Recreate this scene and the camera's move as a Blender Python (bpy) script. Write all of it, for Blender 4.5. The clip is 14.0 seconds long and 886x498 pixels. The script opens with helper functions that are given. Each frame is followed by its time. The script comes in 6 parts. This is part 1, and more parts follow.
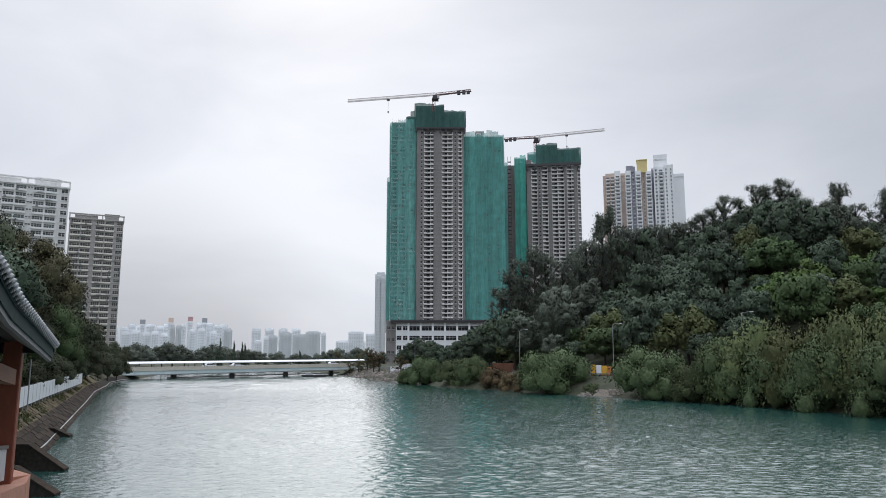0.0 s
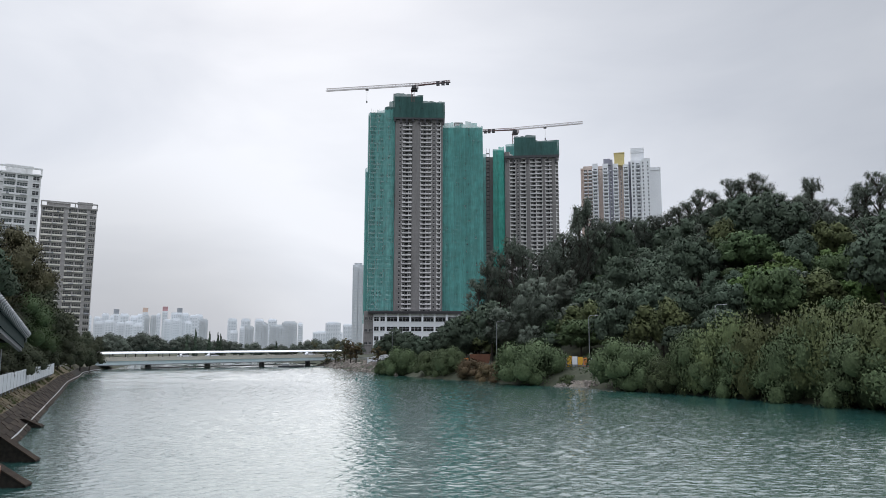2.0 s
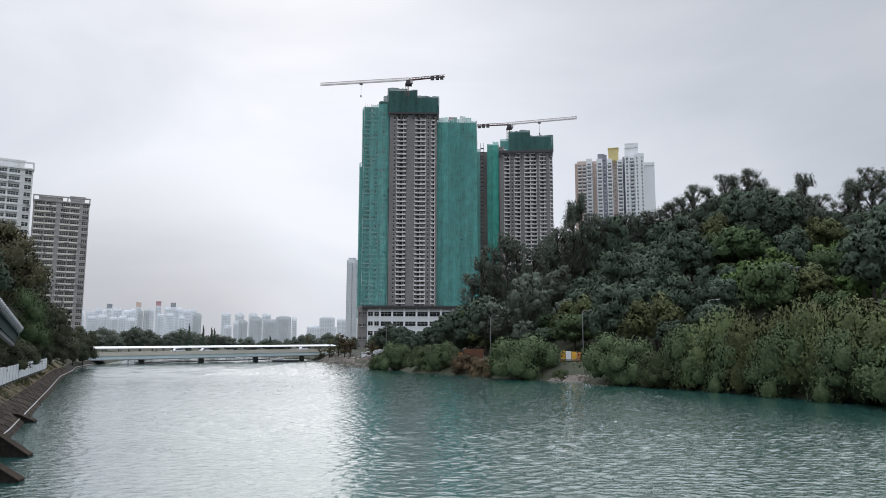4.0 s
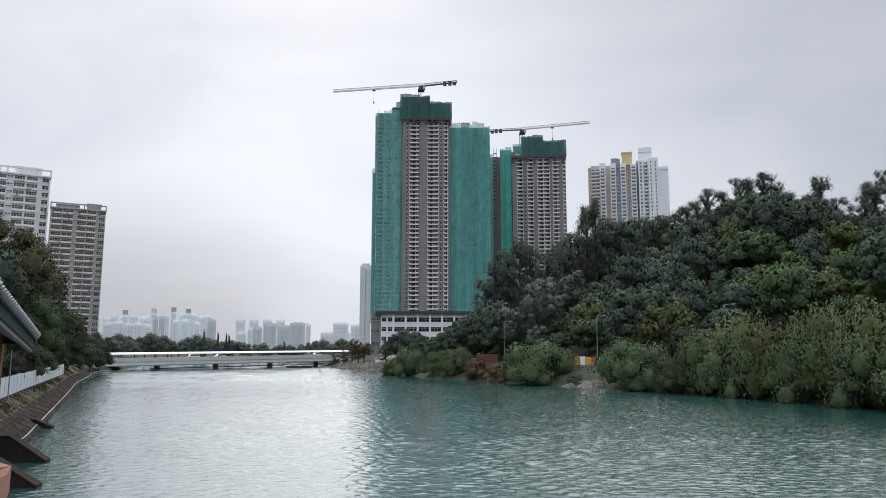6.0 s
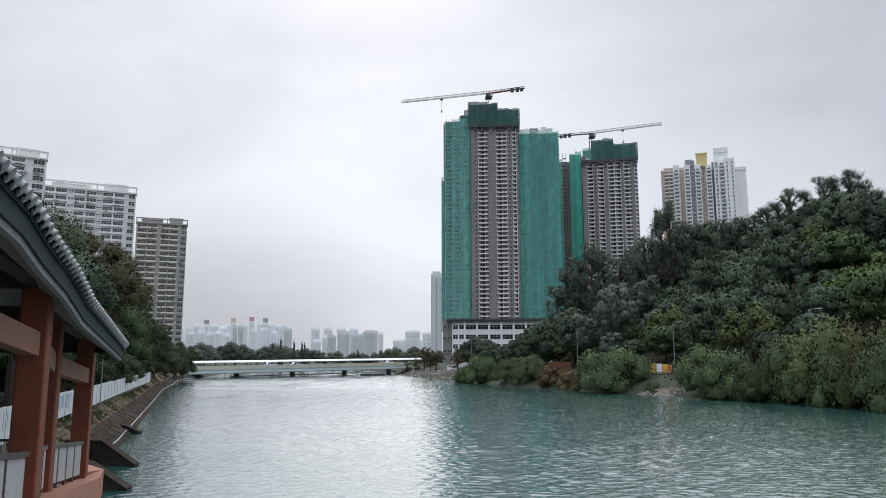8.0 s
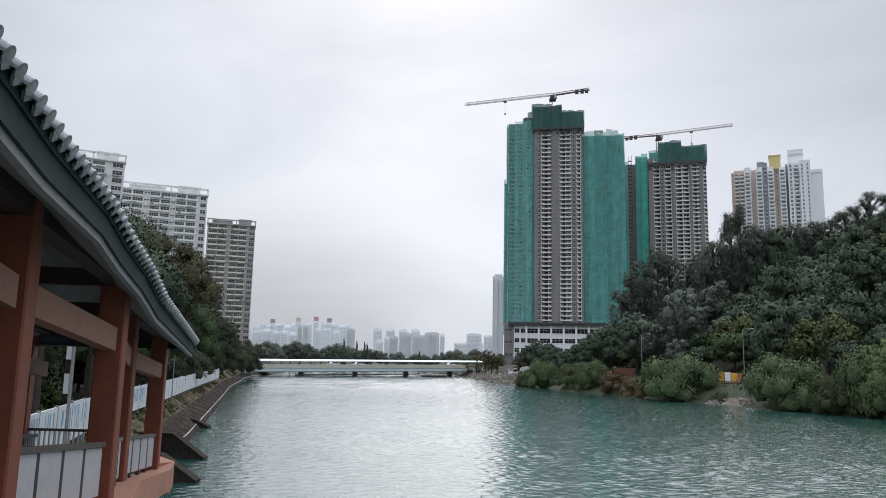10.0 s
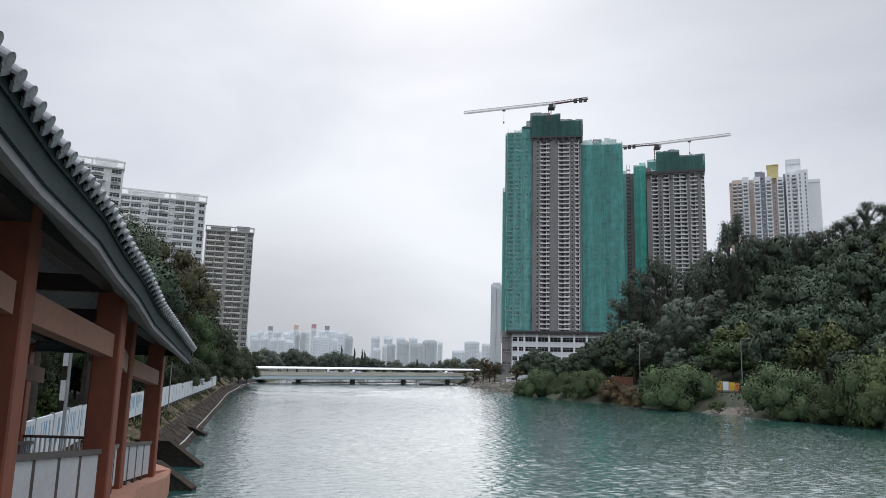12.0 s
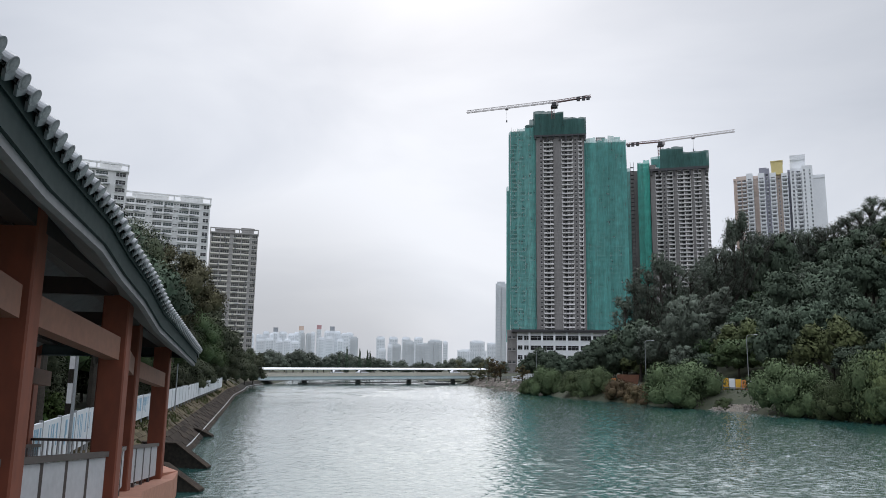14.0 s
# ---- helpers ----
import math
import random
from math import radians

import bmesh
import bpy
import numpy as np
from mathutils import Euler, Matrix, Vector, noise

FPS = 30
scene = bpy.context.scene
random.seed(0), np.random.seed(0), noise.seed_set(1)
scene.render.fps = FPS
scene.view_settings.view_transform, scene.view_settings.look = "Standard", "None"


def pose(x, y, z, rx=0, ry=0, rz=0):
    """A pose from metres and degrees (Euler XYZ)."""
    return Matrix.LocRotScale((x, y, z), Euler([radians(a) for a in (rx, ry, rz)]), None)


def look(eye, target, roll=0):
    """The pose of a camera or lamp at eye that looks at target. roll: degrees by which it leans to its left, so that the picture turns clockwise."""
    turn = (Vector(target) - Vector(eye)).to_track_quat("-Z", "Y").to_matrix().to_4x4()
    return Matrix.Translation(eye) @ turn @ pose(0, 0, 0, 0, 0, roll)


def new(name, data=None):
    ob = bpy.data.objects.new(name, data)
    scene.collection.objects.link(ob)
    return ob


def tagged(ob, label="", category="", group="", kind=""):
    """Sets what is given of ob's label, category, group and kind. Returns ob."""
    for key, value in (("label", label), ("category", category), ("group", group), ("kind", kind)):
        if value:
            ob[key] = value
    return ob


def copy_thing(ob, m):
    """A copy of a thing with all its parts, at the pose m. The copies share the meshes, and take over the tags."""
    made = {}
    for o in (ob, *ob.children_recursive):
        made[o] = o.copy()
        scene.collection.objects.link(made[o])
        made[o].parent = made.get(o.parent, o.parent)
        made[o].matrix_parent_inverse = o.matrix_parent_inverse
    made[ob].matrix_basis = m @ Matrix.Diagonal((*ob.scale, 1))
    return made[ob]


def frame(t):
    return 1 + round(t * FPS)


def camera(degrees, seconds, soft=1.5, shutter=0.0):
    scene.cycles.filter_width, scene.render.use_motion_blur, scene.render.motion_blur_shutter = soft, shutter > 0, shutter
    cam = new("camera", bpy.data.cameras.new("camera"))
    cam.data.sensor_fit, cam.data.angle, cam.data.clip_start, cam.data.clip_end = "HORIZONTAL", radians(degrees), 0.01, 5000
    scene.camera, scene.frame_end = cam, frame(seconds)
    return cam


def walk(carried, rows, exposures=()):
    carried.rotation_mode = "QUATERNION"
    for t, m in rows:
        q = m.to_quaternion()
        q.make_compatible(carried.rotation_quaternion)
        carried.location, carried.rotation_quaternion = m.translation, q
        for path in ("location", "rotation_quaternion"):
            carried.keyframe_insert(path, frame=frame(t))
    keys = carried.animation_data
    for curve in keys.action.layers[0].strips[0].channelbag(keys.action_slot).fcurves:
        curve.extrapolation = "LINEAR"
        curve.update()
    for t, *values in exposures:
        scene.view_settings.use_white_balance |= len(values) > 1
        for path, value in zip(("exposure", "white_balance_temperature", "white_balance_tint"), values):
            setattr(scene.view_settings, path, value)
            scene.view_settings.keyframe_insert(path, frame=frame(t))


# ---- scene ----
cam = camera(63.06, 14.0, soft=0.7)
# seconds, yaw, pitch, lean; the eye stays where it is, 5.5 m over the water
TURNS = [
    (0.0, -0.00, 8.80, -0.00),
    (0.5, -0.29, 8.64, 0.15),
    (1.0, -0.70, 8.50, 0.21),
    (1.5, -1.23, 8.32, 0.19),
    (2.0, -1.77, 8.10, 0.16),
    (2.5, -2.29, 7.83, 0.21),
    (5.0, -2.05, 7.68, -0.00),
    (5.5, -1.56, 7.92, 0.01),
    (6.0, -1.18, 8.12, 0.08),
    (6.5, -0.73, 8.30, 0.00),
    (7.0, 0.31, 8.45, -0.22),
    (7.5, 2.08, 8.60, -0.25),
    (8.0, 4.43, 8.71, -0.09),
    (8.5, 6.67, 8.73, 0.21),
    (9.0, 8.63, 8.69, 0.61),
    (11.5, 9.64, 9.36, 1.41),
    (12.0, 9.29, 9.50, 1.45),
    (12.5, 9.10, 9.57, 1.41),
    (13.0, 9.10, 9.60, 1.33),
    (13.5, 9.33, 9.57, 1.14),
    (14.0, 9.63, 9.46, 0.92),
]
EYE = (0.0, 0.0, 5.5)
walk(cam, [(t, pose(*EYE, 90 + p, 0, yaw) @ pose(0, 0, 0, 0, 0, lean)) for t, yaw, p, lean in TURNS])

# ---- world and light: a bright overcast sky, lightest low over the river ----
world = bpy.data.worlds.new("overcast_sky")
scene.world = world
world.use_nodes = True
wn = world.node_tree
wn.nodes.clear()


def wnode(kind, **inputs):
    n = wn.nodes.new(kind)
    for k, v in inputs.items():
        n.inputs[k.replace("_", " ")].default_value = v
    return n


sky = wnode("ShaderNodeTexSky")
sky.sky_type, sky.sun_disc, sky.sun_elevation, sky.sun_rotation = "NISHITA", False, radians(38), radians(-10)
sky.air_density, sky.dust_density = 1.0, 4.0
wcoord = wnode("ShaderNodeTexCoord")
wmap = wnode("ShaderNodeMapping")
wmap.inputs["Scale"].default_value = (1.0, 1.0, 2.6)
cloud = wnode("ShaderNodeTexNoise", Scale=1.9, Detail=5.0, Roughness=0.5, Distortion=0.4)
wn.links.new(wcoord.outputs["Generated"], wmap.inputs["Vector"])
wn.links.new(wmap.outputs["Vector"], cloud.inputs["Vector"])
cloud_ramp = wnode("ShaderNodeValToRGB")
cloud_ramp.color_ramp.elements[0].position, cloud_ramp.color_ramp.elements[0].color = 0.30, (0.585, 0.635, 0.73, 1)
cloud_ramp.color_ramp.elements[1].position, cloud_ramp.color_ramp.elements[1].color = 0.66, (0.785, 0.825, 0.905, 1)
wn.links.new(cloud.outputs["Fac"], cloud_ramp.inputs["Fac"])
# the cloud is thinner, and so lighter, round the hidden sun
dotn = wnode("ShaderNodeVectorMath")
dotn.operation = "DOT_PRODUCT"
dotn.inputs[1].default_value = Vector((-0.07, 0.94, 0.32)).normalized()
wn.links.new(wcoord.outputs["Generated"], dotn.inputs[0])
glow = wnode("ShaderNodeMapRange")
glow.inputs["From Min"].default_value, glow.inputs["From Max"].default_value = 0.78, 1.0
glow.inputs["To Min"].default_value, glow.inputs["To Max"].default_value = 0.88, 1.09
wn.links.new(dotn.outputs["Value"], glow.inputs["Value"])
# an overcast sky is far brighter overhead than low down
wsep = wnode("ShaderNodeSeparateXYZ")
wn.links.new(wcoord.outputs["Generated"], wsep.inputs[0])
zen = wnode("ShaderNodeMapRange")
zen.interpolation_type = "SMOOTHSTEP"
zen.inputs["From Min"].default_value, zen.inputs["From Max"].default_value = 0.45, 0.95
zen.inputs["To Min"].default_value, zen.inputs["To Max"].default_value = 1.0, 3.6
wn.links.new(wsep.outputs["Z"], zen.inputs["Value"])
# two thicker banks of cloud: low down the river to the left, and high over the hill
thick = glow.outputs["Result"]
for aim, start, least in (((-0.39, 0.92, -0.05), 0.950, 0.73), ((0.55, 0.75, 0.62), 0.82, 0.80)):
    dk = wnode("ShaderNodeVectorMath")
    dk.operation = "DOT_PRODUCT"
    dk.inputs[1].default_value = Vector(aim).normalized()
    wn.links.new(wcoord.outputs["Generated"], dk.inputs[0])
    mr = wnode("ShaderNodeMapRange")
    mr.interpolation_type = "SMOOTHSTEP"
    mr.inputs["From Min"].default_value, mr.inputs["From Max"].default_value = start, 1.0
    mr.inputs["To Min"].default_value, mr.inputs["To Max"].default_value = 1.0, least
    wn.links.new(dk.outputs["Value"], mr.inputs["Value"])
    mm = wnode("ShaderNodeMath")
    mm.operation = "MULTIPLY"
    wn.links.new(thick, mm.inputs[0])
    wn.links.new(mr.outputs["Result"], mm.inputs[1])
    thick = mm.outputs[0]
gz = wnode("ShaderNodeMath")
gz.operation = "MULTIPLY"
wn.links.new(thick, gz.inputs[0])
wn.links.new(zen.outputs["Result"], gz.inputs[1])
lit_cloud = wnode("ShaderNodeVectorMath")
lit_cloud.operation = "SCALE"
wn.links.new(cloud_ramp.outputs["Color"], lit_cloud.inputs[0])
wn.links.new(gz.outputs[0], lit_cloud.inputs["Scale"])
bg_cloud = wnode("ShaderNodeBackground", Strength=1.0)
wn.links.new(lit_cloud.outputs["Vector"], bg_cloud.inputs["Color"])
bg_sky = wnode("ShaderNodeBackground", Strength=0.1)
wn.links.new(sky.outputs["Color"], bg_sky.inputs["Color"])
wmix = wnode("ShaderNodeMixShader", Fac=0.93)
wn.links.new(bg_sky.outputs[0], wmix.inputs[1])
wn.links.new(bg_cloud.outputs[0], wmix.inputs[2])
wout = wnode("ShaderNodeOutputWorld")
wn.links.new(wmix.outputs[0], wout.inputs["Surface"])

sun = new("sun", bpy.data.lights.new("sun", "SUN"))
sun.data.energy, sun.data.angle, sun.data.color = 0.5, radians(70), (1.0, 0.96, 0.9)
sun.matrix_world = look((0, 0, 300), (-14, -70, 245))
scene.view_settings.exposure = 0.0

# ---- materials ----


def material(name, colour, colour_b=None, scale=1.0, rough=0.8, metal=0.0, bump=0.0, bump_scale=None, vary=0.0, spec=0.5, detail=6.0, stretch=None, island=0.0):
    """A surface of two colours mingled by coarse and fine noise, with relief; vary: how far single pieces differ in lightness."""
    m = bpy.data.materials.new(name)
    m.use_nodes = True
    nt = m.node_tree
    b = nt.nodes["Principled BSDF"]
    b.inputs["Roughness"].default_value, b.inputs["Metallic"].default_value = rough, metal
    b.inputs["Specular IOR Level"].default_value = spec
    co = nt.nodes.new("ShaderNodeTexCoord")
    src = co.outputs["Object"]
    if stretch:
        mp = nt.nodes.new("ShaderNodeMapping")
        mp.inputs["Scale"].default_value = stretch
        nt.links.new(src, mp.inputs["Vector"])
        src = mp.outputs["Vector"]
    big = nt.nodes.new("ShaderNodeTexNoise")
    big.inputs["Scale"].default_value, big.inputs["Detail"].default_value = scale, detail
    nt.links.new(src, big.inputs["Vector"])
    fine = nt.nodes.new("ShaderNodeTexNoise")
    fine.inputs["Scale"].default_value, fine.inputs["Detail"].default_value = scale * 9, 3.0
    nt.links.new(src, fine.inputs["Vector"])
    mixf = nt.nodes.new("ShaderNodeMath")
    mixf.operation = "MULTIPLY_ADD"
    mixf.inputs[1].default_value = 0.5
    nt.links.new(fine.outputs["Fac"], mixf.inputs[0])
    half = nt.nodes.new("ShaderNodeMath")
    half.operation = "MULTIPLY"
    half.inputs[1].default_value = 0.5
    nt.links.new(big.outputs["Fac"], half.inputs[0])
    nt.links.new(half.outputs[0], mixf.inputs[2])
    ramp = nt.nodes.new("ShaderNodeValToRGB")
    c2 = colour_b or tuple(c * 0.72 for c in colour)
    ramp.color_ramp.elements[0].position, ramp.color_ramp.elements[0].color = 0.36, (*c2, 1)
    ramp.color_ramp.elements[1].position, ramp.color_ramp.elements[1].color = 0.64, (*colour, 1)
    nt.links.new(mixf.outputs[0], ramp.inputs["Fac"])
    out = ramp.outputs["Color"]
    if vary or island:
        if island:
            info = nt.nodes.new("ShaderNodeNewGeometry")
            rnd, amount = info.outputs["Random Per Island"], island
        else:
            info = nt.nodes.new("ShaderNodeObjectInfo")
            rnd, amount = info.outputs["Random"], vary
        rng = nt.nodes.new("ShaderNodeMapRange")
        rng.inputs["To Min"].default_value, rng.inputs["To Max"].default_value = 1 - amount, 1 + amount
        nt.links.new(rnd, rng.inputs["Value"])
        hsv = nt.nodes.new("ShaderNodeHueSaturation")
        nt.links.new(out, hsv.inputs["Color"])
        nt.links.new(rng.outputs["Result"], hsv.inputs["Value"])
        out = hsv.outputs["Color"]
    nt.links.new(out, b.inputs["Base Color"])
    if bump:
        bp = nt.nodes.new("ShaderNodeBump")
        bp.inputs["Strength"].default_value = bump
        tex = fine
        if bump_scale:
            tex = nt.nodes.new("ShaderNodeTexNoise")
            tex.inputs["Scale"].default_value, tex.inputs["Detail"].default_value = bump_scale, 4.0
            nt.links.new(src, tex.inputs["Vector"])
        nt.links.new(tex.outputs["Fac"], bp.inputs["Height"])
        nt.links.new(bp.outputs["Normal"], b.inputs["Normal"])
    return m


def leaf_material(name, colour, colour_b, vary=0.25):
    m = material(name, colour, colour_b, scale=0.35, rough=0.75, island=0.20, spec=0.12)
    nt = m.node_tree
    b = nt.nodes["Principled BSDF"]
    src = b.inputs["Base Color"].links[0].from_socket
    info = nt.nodes.new("ShaderNodeObjectInfo")
    rng = nt.nodes.new("ShaderNodeMapRange")
    rng.inputs["To Min"].default_value, rng.inputs["To Max"].default_value = 1 - vary, 1 + vary
    hue = nt.nodes.new("ShaderNodeMapRange")
    hue.inputs["To Min"].default_value, hue.inputs["To Max"].default_value = 0.485, 0.515
    hsv = nt.nodes.new("ShaderNodeHueSaturation")
    nt.links.new(info.outputs["Random"], rng.inputs["Value"])
    nt.links.new(info.outputs["Random"], hue.inputs["Value"])
    nt.links.new(src, hsv.inputs["Color"])
    nt.links.new(rng.outputs["Result"], hsv.inputs["Value"])
    nt.links.new(hue.outputs["Result"], hsv.inputs["Hue"])
    nt.links.new(hsv.outputs["Color"], b.inputs["Base Color"])
    return m


def glass_material(name, colour, rough=0.12):
    m = material(name, colour, tuple(c * 0.4 for c in colour), scale=0.6, rough=rough, vary=0.5)
    return m


def net_material(name, colour, cover, panel=4.0):
    """Scaffold netting: a see-through weave that hides part of what lies behind."""
    m = material(name, colour, tuple(c * 0.58 for c in colour), scale=0.35, rough=0.9, vary=0.16, stretch=(1, 1, 0.05), spec=0.1)
    nt = m.node_tree
    b = nt.nodes["Principled BSDF"]
    tr = nt.nodes.new("ShaderNodeBsdfTransparent")
    mix = nt.nodes.new("ShaderNodeMixShader")
    co = nt.nodes.new("ShaderNodeTexCoord")
    nz = nt.nodes.new("ShaderNodeTexNoise")
    nz.inputs["Scale"].default_value, nz.inputs["Detail"].default_value = 0.25, 3.0
    nt.links.new(co.outputs["Object"], nz.inputs["Vector"])
    rg = nt.nodes.new("ShaderNodeMapRange")
    rg.inputs["From Min"].default_value, rg.inputs["From Max"].default_value = 0.3, 0.7
    rg.inputs["To Min"].default_value, rg.inputs["To Max"].default_value = cover - 0.1, min(1.0, cover + 0.1)
    nt.links.new(nz.outputs["Fac"], rg.inputs["Value"])
    nt.links.new(rg.outputs["Result"], mix.inputs["Fac"])
    nt.links.new(tr.outputs[0], mix.inputs[1])
    nt.links.new(b.outputs[0], mix.inputs[2])
    nt.links.new(mix.outputs[0], nt.nodes["Material Output"].inputs["Surface"])
    return m


M = {}
M["white_paint"] = material("white_paint", (0.82, 0.82, 0.81), (0.70, 0.70, 0.69), 0.15, 0.8, stretch=(1, 1, 0.3))
M["pale_wall"] = material("pale_wall", (0.76, 0.76, 0.75), (0.64, 0.64, 0.63), 0.12, 0.85, stretch=(1, 1, 0.25))
M["grey_wall"] = material("grey_wall", (0.40, 0.385, 0.372), (0.32, 0.305, 0.295), 0.12, 0.85, stretch=(1, 1, 0.25))
M["cream"] = material("cream", (0.74, 0.71, 0.64), (0.60, 0.57, 0.50), 0.3, 0.8)
M["concrete"] = material("concrete", (0.26, 0.246, 0.240), (0.175, 0.165, 0.160), 0.2, 0.9, stretch=(1, 1, 0.2))
M["precast"] = material("precast", (0.72, 0.70, 0.69), (0.60, 0.58, 0.57), 0.3, 0.85, vary=0.08)
M["glass"] = glass_material("dark_window_glass", (0.075, 0.078, 0.082))
M["glass_green"] = glass_material("green_window_glass", (0.115, 0.145, 0.142))
M["glass_pale"] = glass_material("pale_window_glass", (0.17, 0.18, 0.20))
# flat black that paints the shade of unlit rooms behind openings
M["opening"] = material("unlit_room_black", (0.03, 0.03, 0.032), (0.015, 0.015, 0.016), 0.5, 0.9)
M["net"] = net_material("green_netting", (0.145, 0.48, 0.44), 0.66)
M["net_light"] = net_material("pale_green_netting", (0.20, 0.56, 0.52), 0.54)
M["net_bright"] = net_material("bright_green_netting", (0.10, 0.52, 0.43), 0.72)
M["net_dark"] = net_material("dark_green_netting", (0.078, 0.180, 0.165), 0.86)
M["steel_red"] = material("crane_red_steel", (0.22, 0.10, 0.09), (0.14, 0.07, 0.07), 2.0, 0.6)
M["steel_white"] = material("crane_white_steel", (0.55, 0.50, 0.49), (0.4, 0.36, 0.36), 2.0, 0.6)
M["steel_dark"] = material("dark_steel", (0.07, 0.065, 0.07), (0.04, 0.04, 0.045), 2.0, 0.6)
M["bamboo"] = material("weathered_bamboo", (0.30, 0.26, 0.17), (0.20, 0.17, 0.11), 1.0, 0.8)
M["tan_wall"] = material("tan_wall", (0.70, 0.58, 0.51), (0.60, 0.49, 0.43), 0.2, 0.85)
M["lilac_wall"] = material("grey_lilac_wall", (0.36, 0.36, 0.42), (0.30, 0.30, 0.35), 0.2, 0.85)
M["yellow_wall"] = material("yellow_wall", (0.76, 0.63, 0.30), (0.67, 0.55, 0.25), 0.2, 0.85)
M["bright_wall"] = material("bright_white_wall", (0.86, 0.87, 0.88), (0.79, 0.80, 0.82), 0.1, 0.8)
M["orange_wall"] = material("salmon_wall", (0.76, 0.58, 0.48), (0.66, 0.50, 0.42), 0.1, 0.85)
M["red_wall"] = material("red_wall", (0.60, 0.36, 0.37), (0.52, 0.31, 0.32), 0.1, 0.85)
# distant walls and windows: the haze of distance is painted into these pale colours
M["hazed_white"] = material("hazed_white_wall", (0.86, 0.88, 0.90), (0.78, 0.81, 0.84), 0.02, 0.9, vary=0.08)
M["hazed_grey"] = material("hazed_grey_wall", (0.66, 0.68, 0.69), (0.58, 0.61, 0.63), 0.02, 0.9, vary=0.1)
M["hazed_cap"] = material("hazed_dark_grey_wall", (0.40, 0.42, 0.45), (0.34, 0.36, 0.39), 0.02, 0.9)
M["hazed_window"] = material("hazed_window_strip", (0.62, 0.66, 0.68), (0.54, 0.58, 0.61), 0.1, 0.5)
M["ground"] = material("earth_and_scrub", (0.055, 0.058, 0.032), (0.028, 0.034, 0.018), 0.08, 0.95, bump=0.4, bump_scale=1.5)
M["stone"] = material("revetment_stone", (0.160, 0.128, 0.086), (0.066, 0.058, 0.036), 0.9, 0.95, bump=0.5, vary=0.32, spec=0.1)
M["stone_bed"] = material("mossy_joint", (0.105, 0.092, 0.062), (0.06, 0.058, 0.036), 0.8, 0.95, bump=0.4)
M["wet_block"] = material("wet_dark_block", (0.058, 0.044, 0.034), (0.024, 0.020, 0.017), 0.9, 0.9, bump=0.5, island=0.35, spec=0.12)
M["wet_stone"] = material("wet_dark_stone", (0.050, 0.043, 0.036), (0.020, 0.019, 0.017), 0.6, 0.9, bump=0.4, spec=0.15)
M["sand"] = material("pale_sand", (0.19, 0.16, 0.13), (0.10, 0.09, 0.075), 0.5, 0.95, bump=0.3)
M["rubble"] = material("pale_rubble", (0.30, 0.26, 0.23), (0.17, 0.15, 0.13), 0.7, 0.9, island=0.3)
M["asphalt"] = material("asphalt", (0.06, 0.06, 0.06), (0.045, 0.045, 0.045), 0.5, 0.9)
M["bridge_blue"] = material("pale_blue_concrete", (0.66, 0.76, 0.77), (0.58, 0.68, 0.69), 0.1, 0.8)
M["bridge_tan"] = material("tan_concrete", (0.62, 0.57, 0.49), (0.54, 0.49, 0.42), 0.1, 0.85)
M["bark"] = material("bark", (0.06, 0.05, 0.04), (0.03, 0.025, 0.02), 1.5, 0.95, bump=0.5)
M["leaf_dark"] = leaf_material("dark_leaves", (0.092, 0.122, 0.082), (0.050, 0.069, 0.049))
M["leaf_bank"] = leaf_material("brownish_dark_leaves", (0.085, 0.096, 0.056), (0.042, 0.049, 0.032))
M["leaf_mid"] = leaf_material("green_leaves", (0.102, 0.146, 0.064), (0.055, 0.083, 0.041))
M["leaf_olive"] = leaf_material("olive_leaves", (0.126, 0.146, 0.062), (0.066, 0.082, 0.038))
M["leaf_mangrove"] = leaf_material("mangrove_leaves", (0.104, 0.134, 0.064), (0.055, 0.074, 0.037))
# greyed and lightened leaf colour, painting in the haze beyond the bridge
M["leaf_hazed"] = leaf_material("hazed_grey_green_leaves", (0.15, 0.17, 0.135), (0.085, 0.10, 0.08))
# dark crest foliage, with haze painted in as a paler, greyer green
M["leaf_crest"] = leaf_material("haze_paled_leaves", (0.126, 0.146, 0.114), (0.078, 0.092, 0.072))
M["leaf_brown"] = leaf_material("browning_leaves", (0.160, 0.154, 0.082), (0.085, 0.084, 0.048))
M["leaf_fresh"] = leaf_material("fresh_green_leaves", (0.120, 0.180, 0.056), (0.066, 0.104, 0.038))
M["leaf_dry"] = leaf_material("dry_leaves", (0.14, 0.10, 0.055), (0.07, 0.06, 0.03))
M["pillar"] = material("brick_red_paint", (0.21, 0.054, 0.025), (0.150, 0.040, 0.020), 0.8, 0.7, bump=0.08, stretch=(1, 1, 0.4))
M["beam"] = material("dusty_red_paint", (0.24, 0.105, 0.066), (0.18, 0.08, 0.05), 0.8, 0.6, bump=0.08)
M["kerb"] = material("salmon_paint", (0.42, 0.20, 0.135), (0.32, 0.15, 0.10), 0.8, 0.7, bump=0.1)
M["dark_timber"] = material("dark_brown_paint", (0.035, 0.02, 0.017), (0.02, 0.013, 0.012), 1.0, 0.6)
M["soffit"] = material("grey_soffit", (0.27, 0.265, 0.27), (0.21, 0.205, 0.21), 0.6, 0.9, spec=0.15)
M["fascia"] = material("slate_green_fascia", (0.038, 0.052, 0.051), (0.026, 0.037, 0.037), 0.8, 0.8, spec=0.2)
M["tile"] = material("glazed_grey_tile", (0.30, 0.31, 0.32), (0.18, 0.19, 0.20), 3.0, 0.3, vary=0.25)
